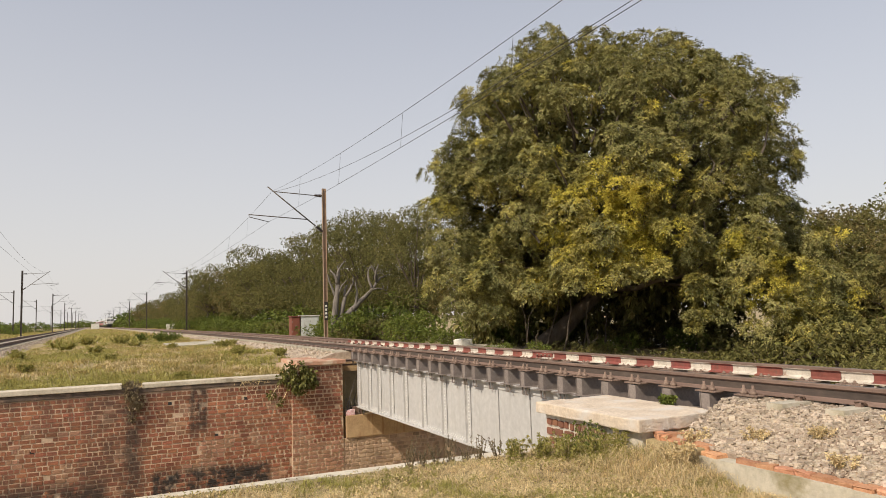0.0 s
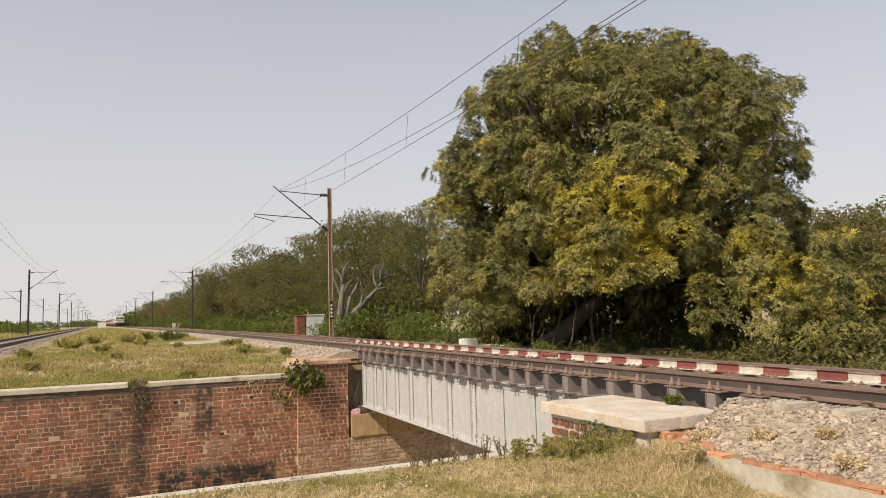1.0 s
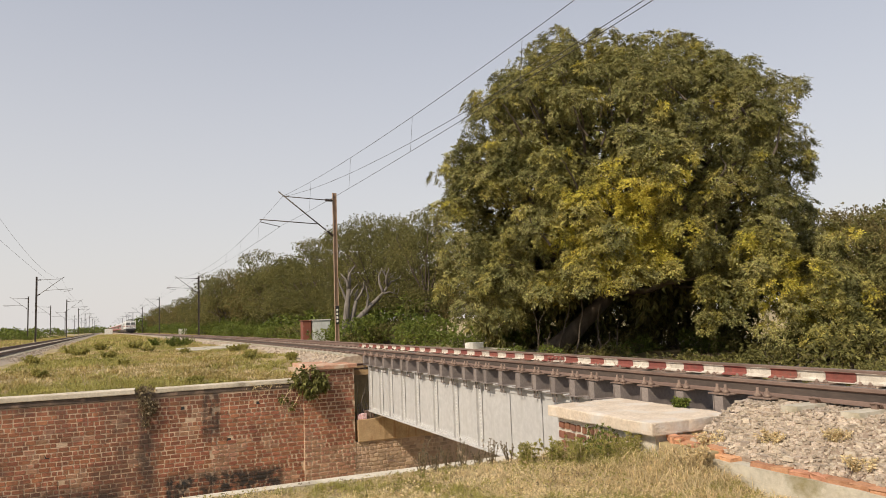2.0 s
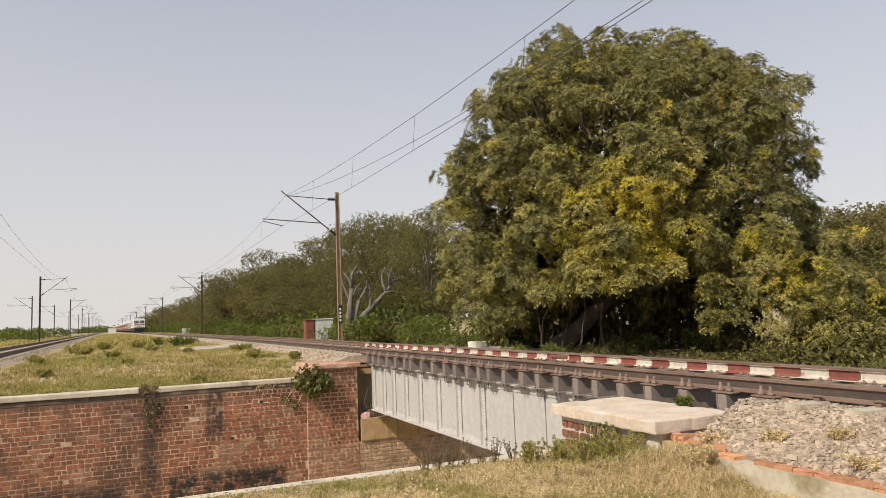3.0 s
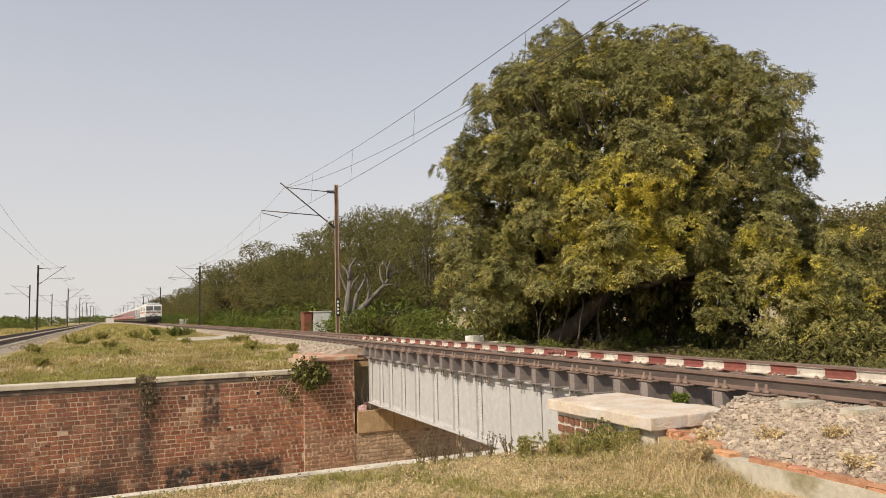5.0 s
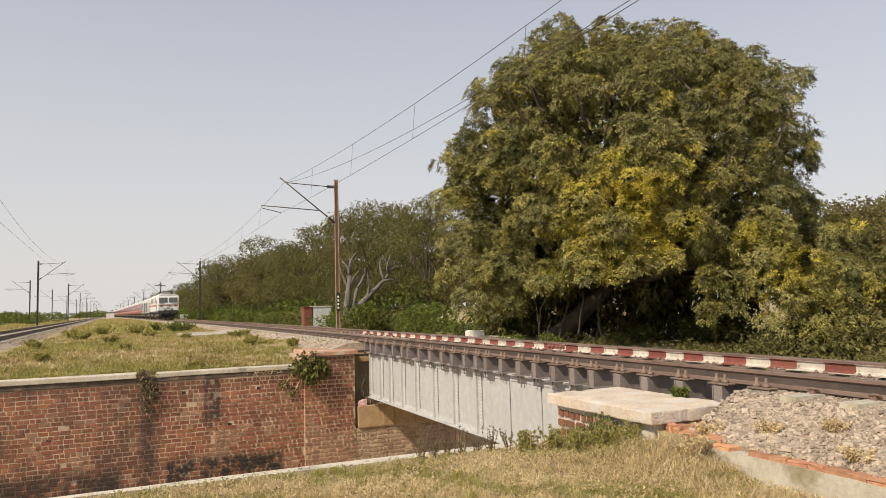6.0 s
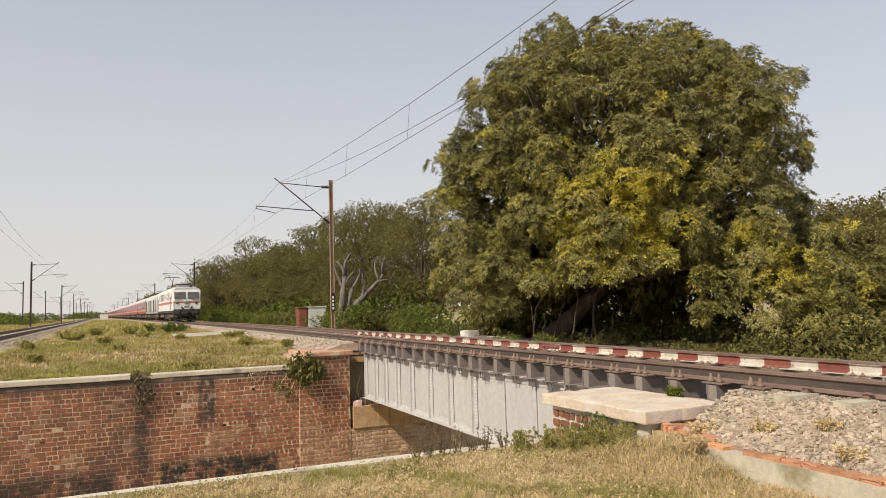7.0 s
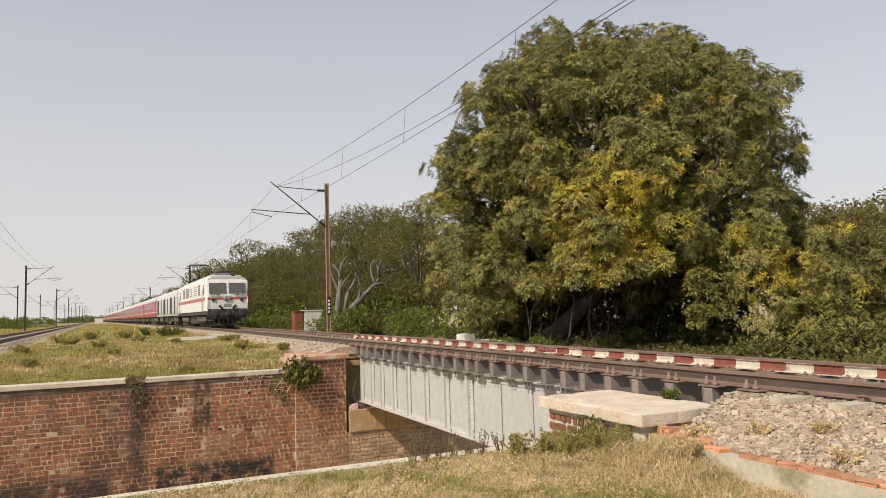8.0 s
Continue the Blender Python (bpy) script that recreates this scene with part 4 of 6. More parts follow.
    # the sunny front, low and well forward
    for a, b, c, r in ((-3.1, -5.4, 5.2, 1.0), (-2.3, -5.8, 4.1, 1.1), (-3.3, -5.6, 3.4, 0.9), (-1.2, -5.9, 5.6, 0.95), (-1.5, -6.2, 3.1, 1.15), (-2.6, -6.0, 2.2, 1.0), (0.1, -6.2, 5.7, 0.9), (0.6, -6.2, 3.6, 0.95), (-0.5, -6.3, 4.6, 0.9), (1.2, -6.0, 6.4, 0.8),
                       (-3.6, -5.0, 6.2, 0.9), (-3.9, -5.2, 1.6, 0.8), (-0.6, -5.8, 2.4, 0.7), (-2.2, -6.0, 1.7, 0.8), (-0.9, -6.2, 1.8, 0.8), (0.5, -6.0, 2.1, 0.7), (1.8, -6.0, 1.3, 0.6), (2.1, -6.0, 0.6, 0.5), (1.4, -5.6, 2.9, 0.8)):
        for q in range(3):
            lumps.append((at(a + rnd.uniform(-0.5, 0.5), b + rnd.uniform(-0.4, 0.4) + 0.6, c + 0.1 + rnd.uniform(-0.4, 0.4)), (r * 0.66, r * 0.66, r * 0.45)))
    P, N = shell_points(lumps, 10.5, 0.76, 0.82)
    side = np.array([tuple(RIGHT)]) @ (P - np.array(tuple(C))).T
    a, c = side[0], P[:, 2] - 0.9
    # leaves turn yellow low on the sunny side; the crown's far side stays a duller olive
    gold = np.exp(-((a + 1.2) / 2.8) ** 2 - ((c - 4.0) / 2.4) ** 2) * 0.72 + np.exp(-((a - 4.3) / 1.7) ** 2 - ((c - 1.4) / 2.0) ** 2) * 0.50
    patch = np.array([noise.noise((p[0] * 0.9, p[1] * 0.9, p[2] * 0.9)) for p in P])
    lot = gold + 0.8 * patch + rng.normal(0, 0.12, len(P))
    which = np.where(lot > 0.58, 2, np.where(lot > 0.26, 1, 0))
    for k, (nm, mat) in enumerate((("crown", "leaf_big"), ("mellow_foliage", "leaf_mellow"), ("yellow_foliage", "leaf_yellow"))):
        m = which == k
        v, f = rosettes(P[m], N[m] + np.array([0, 0, 0.55]), 0.245, 8, 3)
        cloud(nm, v, f, mat, root)
    core = [(at(0.3, 1.2, 6.4), (5.3, 3.3, 4.6)), (at(-2.8, 1.4, 3.4), (3.4, 2.4, 2.4)), (at(3.6, 1.4, 2.8), (4.0, 2.6, 2.6)), (at(0, 2.8, 2.2), (4.5, 2.0, 2.4)), (at(-3.4, 3.6, 0.9), (3.0, 1.4, 1.7)), (at(0.4, 4.2, 0.8), (3.2, 1.4, 1.7)), (at(4.0, 3.4, 0.8), (3.2, 1.4, 1.8))]
    P2, N2 = shell_points(core, 11.0, 0.6, 0.5)
    v, f = tufts(P2, N2, 0.42, 6, 0.42, 0.5, 0.9)
    cloud("inner_foliage", v, f, "leaf_big", root)
    bm = bmesh.new()
    fork = Vector((2.4, -0.6, 2.6))
    tube(bm, [(-0.9, 0.3, -0.3), (-0.3, 0.1, 0.30), (0.6, -0.2, 1.0), (1.5, -0.5, 1.9), tuple(fork)], [0.62, 0.42, 0.36, 0.32, 0.28], 12)
    part("trunk", bm, "bark", root)
    bm = bmesh.new()
    for p, out in boughs:
        limb(bm, fork, p, rnd.uniform(0.09, 0.16), 0.03, 0.8, rnd)
        limb(bm, p - out * 1.2, p + out * 0.6, 0.06, 0.015, 0.2, rnd, 5, 5)
    for k in range(34):
        p = at(rnd.uniform(-4.5, 4.8), rnd.uniform(-5.2, -3.6), rnd.uniform(3, 8.5))
        limb(bm, p, p + Vector((rnd.uniform(-1.2, 1.2), rnd.uniform(-0.6, 0.5), rnd.uniform(-0.2, 1.4))), 0.05, 0.012, 0.3, rnd, 5, 5)
    for k in range(9):   # thin bare suckers near the foot
        p = Vector((rnd.uniform(-2.8, 1.2), rnd.uniform(-2.6, -1.2), 0))
        limb(bm, p, p + Vector((rnd.uniform(-0.7, 0.7), rnd.uniform(-0.6, 0.3), rnd.uniform(1.0, 3.2))), 0.05, 0.01, 0.35, rnd, 5, 5)
    part("branchwork", bm, "bark", root)
    return root


big_tree()


def scrub_tree(height, spread, seed, mat="leaf_scrub", tuft=0.25, dens=9.0, sparse=0.0, label="dusty olive thorn tree in the dense belt beside the line"):
    root = thing("tree", label, "tree", "trees of the belt")
    rnd = random.Random(seed)
    bm = bmesh.new()
    fork = Vector((rnd.uniform(-0.4, 0.4), rnd.uniform(-0.4, 0.4), height * 0.3))
    tube(bm, [(0, 0, -0.3), (fork.x * 0.4, fork.y * 0.4, height * 0.15), tuple(fork)], [0.24, 0.19, 0.15], 8)
    part("trunk", bm, "bark", root)
    blobs = []
    for k in range(34):
        a, u = rnd.uniform(0, 6.283), rnd.random()
        z = height * (0.22 + 0.70 * u)
        rad = spread * math.sqrt(max(0.06, 1 - (abs(u - 0.42) / 0.64) ** 2)) * math.sqrt(rnd.random())
        r = rnd.uniform(0.55, 1.15) * spread / 3.6
        blobs.append((Vector((math.cos(a) * rad, math.sin(a) * rad, z)), (r * 1.3, r * 1.3, r * 0.8)))
    P, N = shell_points(blobs, dens, 0.5, 0.5)
    v, f = tufts(P, N + np.array([0, 0, 0.3]), tuft, 5, 0.30, 0.35, 0.9)
    cloud("crown", v, f, mat, root)
    bm = bmesh.new()
    for b in rnd.sample(blobs, 16):
        limb(bm, fork, b[0], 0.07, 0.015, 0.5, rnd, 5, 5)
    part("branchwork", bm, "bark", root)
    return root


def bush(height, spread, seed, mat="leaf_bush", tuft=0.22, label="rounded green bush at the edge of the tree belt", dens=10.0):
    root = thing("bush", label, "bush", "bushes along the belt")
    rnd = random.Random(seed)
    blobs = []
    for k in range(14):
        a = rnd.uniform(0, 6.283)
        rad = spread * math.sqrt(rnd.random())
        z = height * rnd.uniform(0.15, 0.8) * (1 - 0.4 * rad / spread)
        r = rnd.uniform(0.5, 0.9) * spread / 2.2
        blobs.append((Vector((math.cos(a) * rad, math.sin(a) * rad, z)), (r, r, r * 0.75)))
    P, N = shell_points(blobs, dens, 0.55, 0.5)
    v, f = tufts(P, N + np.array([0, 0, 0.4]), tuft, 5, 0.36, 0.25, 0.9)
    cloud("foliage", v, f, mat, root)
    bm = bmesh.new()
    for b in blobs:
        limb(bm, (0, 0, -0.2), b[0], 0.03, 0.008, 0.2, rnd, 4, 3)
    part("woody_stem", bm, "bark", root)["kind"] = "stuff"
    return root


def place(ob, x, y, turn, s, sz=None):
    return copy_thing(ob, pose(x, y, ground_z(x, y) - 0.05, 0, 0, turn) @ Matrix.Diagonal((s, s, sz or s, 1)))


def planting():
    rnd = random.Random(21)
    kinds = [scrub_tree(9.0, 3.9, 31, tuft=0.17, dens=15.0), scrub_tree(8.4, 3.6, 32, "leaf_dusk", 0.17, 15.0), scrub_tree(9.6, 4.2, 33, tuft=0.17, dens=15.0), scrub_tree(9.0, 3.9, 35, "leaf_scrub", 0.27, 5.2), scrub_tree(8.6, 3.7, 36, "leaf_dusk", 0.27, 5.2), scrub_tree(9.6, 4.1, 37, "leaf_scrub", 0.27, 5.2)]
    spots = [(17.8, 42.0), (20.5, 38.5), (17.4, 51.0), (16.0, 84.0), (14.5, 97.0), (13.0, 118.0)]
    fine, coarse = kinds[:3], kinds[3:]
    for ob, (x, y) in zip(kinds, spots):
        ob.location = (x, y, ground_z(x, y) - 0.05)
    y = 46.0
    while y < 330:
        s = rnd.uniform(0.72, 1.10)
        off = 10.6 + rnd.uniform(-1.2, 1.8)
        place(rnd.choice(fine if y < 76 else coarse), centre(y) + off, y, rnd.uniform(0, 360), s * (1.0 if y < 60 else 1.06), s * (1.16 if y < 60 else 1.04 if y < 76 else 1.16 if y < 135 else 1.0))
        if rnd.random() < 0.4:
            place(rnd.choice(coarse), centre(y) + off + rnd.uniform(5, 9), y + rnd.uniform(-3, 3), rnd.uniform(0, 360), s * 1.1)
        y += rnd.uniform(4.0, 6.5) * (1 if y < 150 else 2.0)
    # behind the great tree and to its other side
    for x, y, s in ((24.5, 36, 0.95), (28, 31, 0.9), (30.5, 25.5, 0.66), (31, 20.5, 0.64), (28.5, 15.8, 0.66), (33.5, 15, 0.78), (26.5, 12.0, 0.50), (30.5, 10.5, 0.62), (36, 22, 0.8), (34, 9, 0.85), (30, 5, 0.8),
                    (25, 29, 0.6), (27.5, 22, 0.55), (24.5, 18.5, 0.42), (26.5, 16.5, 0.62), (29.0, 12.8, 0.72), (24.8, 13.6, 0.5), (25.5, 9.6, 0.55), (32, 12, 0.85), (23.0, 31.5, 0.7), (20.5, 33.5, 0.7),
                    (29.6, 21.6, 0.70), (30.6, 23.8, 0.74), (28.4, 20.0, 0.64), (33.0, 22.6, 0.82), (34.4, 25.0, 0.82), (29.2, 18.6, 0.70), (31.8, 18.2, 0.82), (35.0, 19.5, 0.92), (28.2, 17.2, 0.56)):
        place(rnd.choice((fine[0], fine[2]) if s < 0.6 else (coarse[0], coarse[1])), x, y, rnd.uniform(0, 360), s, s * rnd.uniform(0.9, 1.1))
    bushes = [bush(2.3, 1.6, 41), bush(2.8, 2.0, 42), bush(1.9, 1.5, 43, "leaf_scrub", 0.2, "dusty olive bush at the edge of the tree belt"), bush(2.4, 1.7, 44, "leaf_bush", 0.34, dens=3.2), bush(2.0, 1.8, 45, "leaf_scrub", 0.26, "dusty olive scrub in the silted canal", 4.5)]
    for ob, (x, y) in zip(bushes, ((14.2, 46.5), (12.0, 41.6), (14.6, 40.5), (11.0, 88.0), (20.0, 16.5))):
        ob.location = (x, y, ground_z(x, y) - 0.05)
    y = 38.0
    while y < 260:
        s = rnd.uniform(0.7, 1.25)
        place(rnd.choice(bushes[:3]) if y < 75 else bushes[3], centre(y) + rnd.uniform(6.0, 8.5), y, rnd.uniform(0, 360), s)
        if rnd.random() < 0.6:
            place(bushes[3], centre(y) + rnd.uniform(8.0, 10.0), y, rnd.uniform(0, 360), s * 1.3)
        y += rnd.uniform(1.6, 3.4) * (1 if y < 110 else 1.6)
    for x, y, s in ((11.6, 21.6, 0.28), (12.4, 22.0, 0.3), (13.6, 21.5, 0.32), (14.6, 22.3, 0.34), (15.6, 21.4, 0.36), (16.6, 21.6, 0.36), (12.0, 29.0, 0.3), (11.7, 40.6, 0.62), (12.7, 41.9, 0.66), (18.2, 28.0, 0.9), (20.8, 26.0, 1.0), (22.6, 23.0, 1.0), (16.4, 29.2, 0.8), (19.5, 23.4, 0.4), (17.6, 22.6, 0.3), (21.2, 21.6, 0.6), (14.5, 35.5, 0.9), (15.8, 33.0, 0.8), (17, 30.5, 1.0), (14.2, 30.5, 0.45), (19, 31, 1.3), (22, 30, 1.3), (23.5, 27, 1.2), (25, 24, 1.2), (26, 20, 1.2), (25.5, 15.5, 1.1), (24, 12.5, 1.0), (27, 9, 1.2), (29, 13, 1.3),
                    (21.5, 13.5, 0.9), (28.5, 18, 1.4), (28, 7, 1.2)):
        place(rnd.choice(bushes), x, y, rnd.uniform(0, 360), s)
    # far trees on the horizon, low and rounded
    for x, y, s in ((7.5, 300, 4.8), (11, 315, 4.4), (5.0, 330, 4.4), (2, 420, 3.2), (-8, 520, 3.4), (4, 560, 3.4), (-20, 600, 3.4), (-34, 560, 3.0), (-42, 250, 2.6), (-46, 258, 2.0), (-52, 262, 2.8), (-60, 280, 2.6), (-58, 420, 3.0), (-75, 470, 3.2), (-46, 520, 3.0),
                    (-90, 520, 3.4), (-36, 330, 1.6), (-70, 260, 2.4), (-14, 640, 3.6), (14, 640, 3.8), (-110, 420, 3.4), (-28, 640, 3.4), (-66, 600, 3.4), (-2, 700, 3.6), (-40, 700, 3.6), (-84, 640, 3.6)):
        copy_thing(bushes[3], pose(x, y, ground_z(x, y) - 0.45 * s, 0, 0, rnd.uniform(0, 360)) @ Matrix.Diagonal((s * 1.2, s * 1.2, s, 1)))
    for k in range(24):
        s = rnd.uniform(2.8, 4.2)
        x, y = -175 + k * 8.2 + rnd.uniform(-3, 3), rnd.uniform(600, 760)
        copy_thing(bushes[3], pose(x, y, ground_z(x, y) - 0.45 * s, 0, 0, rnd.uniform(0, 360)) @ Matrix.Diagonal((s * 1.4, s * 1.2, s, 1)))
    for x, y, s in ((-20.5, 166, 1.3), (-22.0, 172, 1.6), (-24.0, 176, 1.5), (-21.0, 182, 1.1), (-26.0, 188, 1.7)):
        copy_thing(bushes[3], pose(x, y, ground_z(x, y) - 0.3 * s, 0, 0, rnd.uniform(0, 360)) @ Matrix.Diagonal((s * 1.2, s * 1.2, s, 1)))
    # growth in the canal bed beyond the bridge
    for k in range(30):
        x, y = rnd.uniform(13.8, 21.5), rnd.uniform(11.0, 20.3)
        place(bushes[4], x, y, rnd.uniform(0, 360), rnd.uniform(0.34, 0.5))
    for x, y, s in ((15.0, 14.0, 0.5), (16.5, 18.5, 0.6), (17.5, 12.0, 0.6), (19.5, 17.0, 0.8), (21.5, 15.0, 1.0), (21.5, 19.0, 1.1), (16.4, 11.0, 0.55), (23.5, 18.0, 1.3), (24, 11.5, 1.3), (22.5, 13.0, 1.2), (26, 13, 1.4), (24, 15, 1.4), (26.5, 10.5, 1.4)):
        copy_thing(bushes[2], pose(x, y, ground_z(x, y) - 0.05, 0, 0, rnd.uniform(0, 360)) @ Matrix.Diagonal((s, s, s, 1)))
    for k in range(26):
        y = rnd.uniform(60, 240)
        place(bushes[3], centre_left(y) - rnd.uniform(5, 26), y, rnd.uniform(0, 360), rnd.uniform(0.25, 0.7))


planting()


def dead_tree():
    root = thing("dead_tree", "bleached grey leafless dead tree with a forked trunk", "tree", at=(12.4, 43.2, -0.75))
    rnd = random.Random(9)
    bm = bmesh.new()
    fork = (0.0, 0.0, 1.4)
    tube(bm, [(-0.1, 0, -0.2), (0, 0, 0.7), fork], [0.32, 0.27, 0.24], 9)
    a = limb(bm, (-0.05, 0, 0.9), (0.30, 0, 3.7), 0.25, 0.15, 0.15, rnd, 7, 8)
    b = limb(bm, (0.25, 0, 1.35), (1.9, 0.2, 2.7), 0.25, 0.16, 0.12, rnd, 6, 8)
    b2 = limb(bm, b[-1], (3.0, 0.3, 3.85), 0.16, 0.08, 0.15, rnd, 6, 7)
    tube(bm, [(-0.15, 0, 0.2), (0.35, 0, 1.2), (0.55, 0, 2.1), (0.75, 0, 2.9)], [0.26, 0.2, 0.15, 0.11], 7)
    part("trunk", bm, "bark_pale", root)
    bm = bmesh.new()
    for p, q, r0 in ((a[-1], (-0.15, 0.2, 4.7), 0.12), (a[-1], (0.75, 0, 5.2), 0.12), (a[-1], (0.35, 0.3, 4.9), 0.11), (a[5], (-0.35, 0.1, 4.4), 0.10), (a[5], (0.9, -0.1, 4.0), 0.09), (Vector((0.75, 0, 2.9)), (1.25, -0.2, 4.0), 0.10),
                     (b[4], (1.55, 0.3, 3.9), 0.11), (Vector((0.75, 0, 2.9)), (0.95, 0.1, 3.7), 0.09), (b2[4], (2.5, 0.3, 4.7), 0.10), (b2[-1], (3.1, 0.1, 5.0), 0.10), (b2[-1], (3.9, 0.4, 4.4), 0.10), (b2[3], (3.6, 0, 3.3), 0.09), (b2[-1], (2.6, 0.2, 5.0), 0.08)):
        pts = limb(bm, p, q, r0, 0.03, 0.2, rnd, 6, 6)
        for _ in range(3):
            o = rnd.choice(pts[2:])
            limb(bm, o, Vector(o) + Vector((rnd.uniform(-0.5, 0.5), rnd.uniform(-0.3, 0.3), rnd.uniform(0.1, 0.7))), 0.025, 0.008, 0.08, rnd, 4, 5)
    part("branchwork", bm, "bark_pale", root)


dead_tree()


# ---- train ----
def train_front(t):
    u = 8.0 - t
    return 54.5 + 30.0 * u + 0.4375 * u * u


def bogie(root, y, axles, wheel_r, length):
    b = part("bogie_frame", a_box(-1.15, 1.15, y - length / 2, y + length / 2, 0.48, 0.78, 0.04), "loco_dark", root)
    for s in (-1, 1):
        bm = bmesh.new()
        for k in range(axles + 1):
            yy = y - length / 2 + 0.25 + k * (length - 0.5) / axles
            tube(bm, [(s * 1.22, yy, 0.42), (s * 1.22, yy, 0.95)], 0.13, 8)
        box(bm, *sorted((s * 1.14, s * 1.28)), y - length / 2, y + length / 2, 0.55, 0.68)
        part("side_frame", bm, "bogie_dust", b)
    for k in range(axles):
        yy = y - length / 2 + length * (k + 0.5) / axles
        for s in (-1, 1):
            m = Matrix.Translation((s * 0.80, yy, wheel_r)) @ Matrix.Rotation(radians(90 * s), 4, "Y")
            part("wheel", lathe(bmesh.new(), [(0.10, -0.06), (wheel_r + 0.03, -0.06), (wheel_r, -0.02), (wheel_r, 0.10), (wheel_r - 0.09, 0.11), (wheel_r - 0.11, 0.05), (0.14, 0.05), (0.13, 0.13)], m, 20), "loco_dark", b)
            part("axle_box", a_box(*sorted((s * 0.95, s * 1.24)), yy - 0.16, yy + 0.16, wheel_r - 0.16, wheel_r + 0.14, 0.03), "loco_dark", b)
    return b


def loco():
    root = thing("locomotive", "white electric locomotive with a red waist band and dark underframe", "locomotive")
    L, W = 20.3, 1.54
    # body: plan tapers slightly at the cab, windscreen leans back, roof edge is chamfered
    bm = bmesh.new()
    sec = [(0.0, 1.42, 1.28, 2.42, 2.42), (0.14, 1.50, 1.28, 3.05, 3.15), (0.30, 1.53, 1.28, 3.52, 3.64), (0.75, W, 1.28, 3.58, 3.86), (1.6, W, 1.28, 3.60, 3.90), (L - 1.6, W, 1.28, 3.60, 3.90), (L - 0.75, W, 1.28, 3.58, 3.86), (L - 0.3, 1.53, 1.28, 3.52, 3.64), (L, 1.42, 1.28, 2.42, 2.42)]
    rings = []
    for y, w, z0, z1, z2 in sec:
        pts = [(-w, z0), (-w, 1.75), (-w, 2.42), (-w, z1), (-w + 0.10 * (z2 > z1), z1 + (z2 - z1) * 0.55), (-w + 0.45, z2), (w - 0.45, z2), (w - 0.10 * (z2 > z1), z1 + (z2 - z1) * 0.55), (w, z1), (w, 2.42), (w, 1.75), (w, z0)]
        rings.append([bm.verts.new((x, y, z)) for x, z in pts])
    for a, b in zip(rings, rings[1:]):
        for i in range(12):
            try:
                bm.faces.new((a[i], b[i], b[(i + 1) % 12], a[(i + 1) % 12]))
            except ValueError:
                pass
    bm.faces.new(rings[0])
    bm.faces.new(rings[-1][::-1])
    bmesh.ops.remove_doubles(bm, verts=bm.verts, dist=0.001)
    body = part("body", bm, "loco_white", root)
    part("roof", a_box(-1.15, 1.15, 1.0, L - 1.0, 3.86, 4.0, 0.06), "coach_grey", root, "dirty light grey roof")
    part("cab_roof_edge", sweep(bmesh.new(), [(-1.40, 3.66), (-1.05, 3.86), (1.05, 3.86), (1.40, 3.66), (1.2, 3.60), (-1.2, 3.60)], [(Vector((0, 0.30, 0.0)), Vector((1, 0, 0))), (Vector((0, 1.3, 0.08)), Vector((1, 0, 0)))]), "coach_grey", root)
    # windscreens lean with the cab face
    for s in (-1, 1):
        x0, x1 = sorted((s * 0.10, s * 1.32))
        bm = bmesh.new()
        zs, ys = (2.60, 3.36), (-0.035, 0.155)
        q = [(x0, ys[0] + 0.02, zs[0]), (x1, ys[0] + 0.02, zs[0]), (x1, ys[1], zs[1]), (x0, ys[1], zs[1])]
        fr = [bm.verts.new(Vector(p) + Vector((0, -0.02, 0))) for p in q]
        bk = [bm.verts.new(Vector(p) + Vector((0, 0.05, 0))) for p in q]
        bm.faces.new(fr)
        bm.faces.new(bk[::-1])
        for i in range(4):
            bm.faces.new((fr[i], bk[i], bk[(i + 1) % 4], fr[(i + 1) % 4]))
        ws = part("windscreen", bm, "glass", root, "dusty grey windscreen pane behind a grille")
        for gz in range(5):
            u = 0.12 + gz * 0.19
            part("grille_bar", tube(bmesh.new(), [(x0 + 0.03, -0.045 + 0.19 * u, 2.60 + 0.76 * u), (x1 - 0.03, -0.045 + 0.19 * u, 2.60 + 0.76 * u)], 0.012, 4), "loco_grey", ws)
        part("wiper", tube(bmesh.new(), [(s * 0.7, -0.05, 2.42), (s * 0.8, 0.04, 2.9), (s * 0.86, 0.10, 3.15)], 0.018, 5), "black", ws)
        hl = part("lamp_cluster", a_box(s * 1.02 - 0.12, s * 1.02 + 0.12, -0.075, 0.02, 2.00, 2.28, 0.03), "black", root)
        for dx in (-0.065, 0.065):
            part("lamp_lens", lathe(bmesh.new(), [(0.05, 0), (0.05, 0.02), (0.03, 0.03)], Matrix.Translation((s * 1.02 + dx, -0.075, 2.19)) @ Matrix.Rotation(radians(90), 4, "X"), 12), "lens", hl)
        # buffers
        m = Matrix.Translation((s * 0.98, 0.05, 1.12)) @ Matrix.Rotation(radians(90), 4, "X")
        part("buffer", lathe(bmesh.new(), [(0.14, 0), (0.14, 0.36), (0.10, 0.37), (0.10, 0.55), (0.27, 0.56), (0.27, 0.60), (0.20, 0.62)], m, 20), "loco_dark", root)
        part("hand_rail", tube(bmesh.new(), [(s * 1.46, -0.06, 1.4), (s * 1.46, -0.06, 2.3)], 0.02, 6), "loco_white", root)
        part("lower_lamp", lathe(bmesh.new(), [(0.10, 0), (0.10, 0.08), (0.07, 0.1)], Matrix.Translation((s * 0.55, -0.02, 1.62)) @ Matrix.Rotation(radians(90), 4, "X"), 12), "black", root)
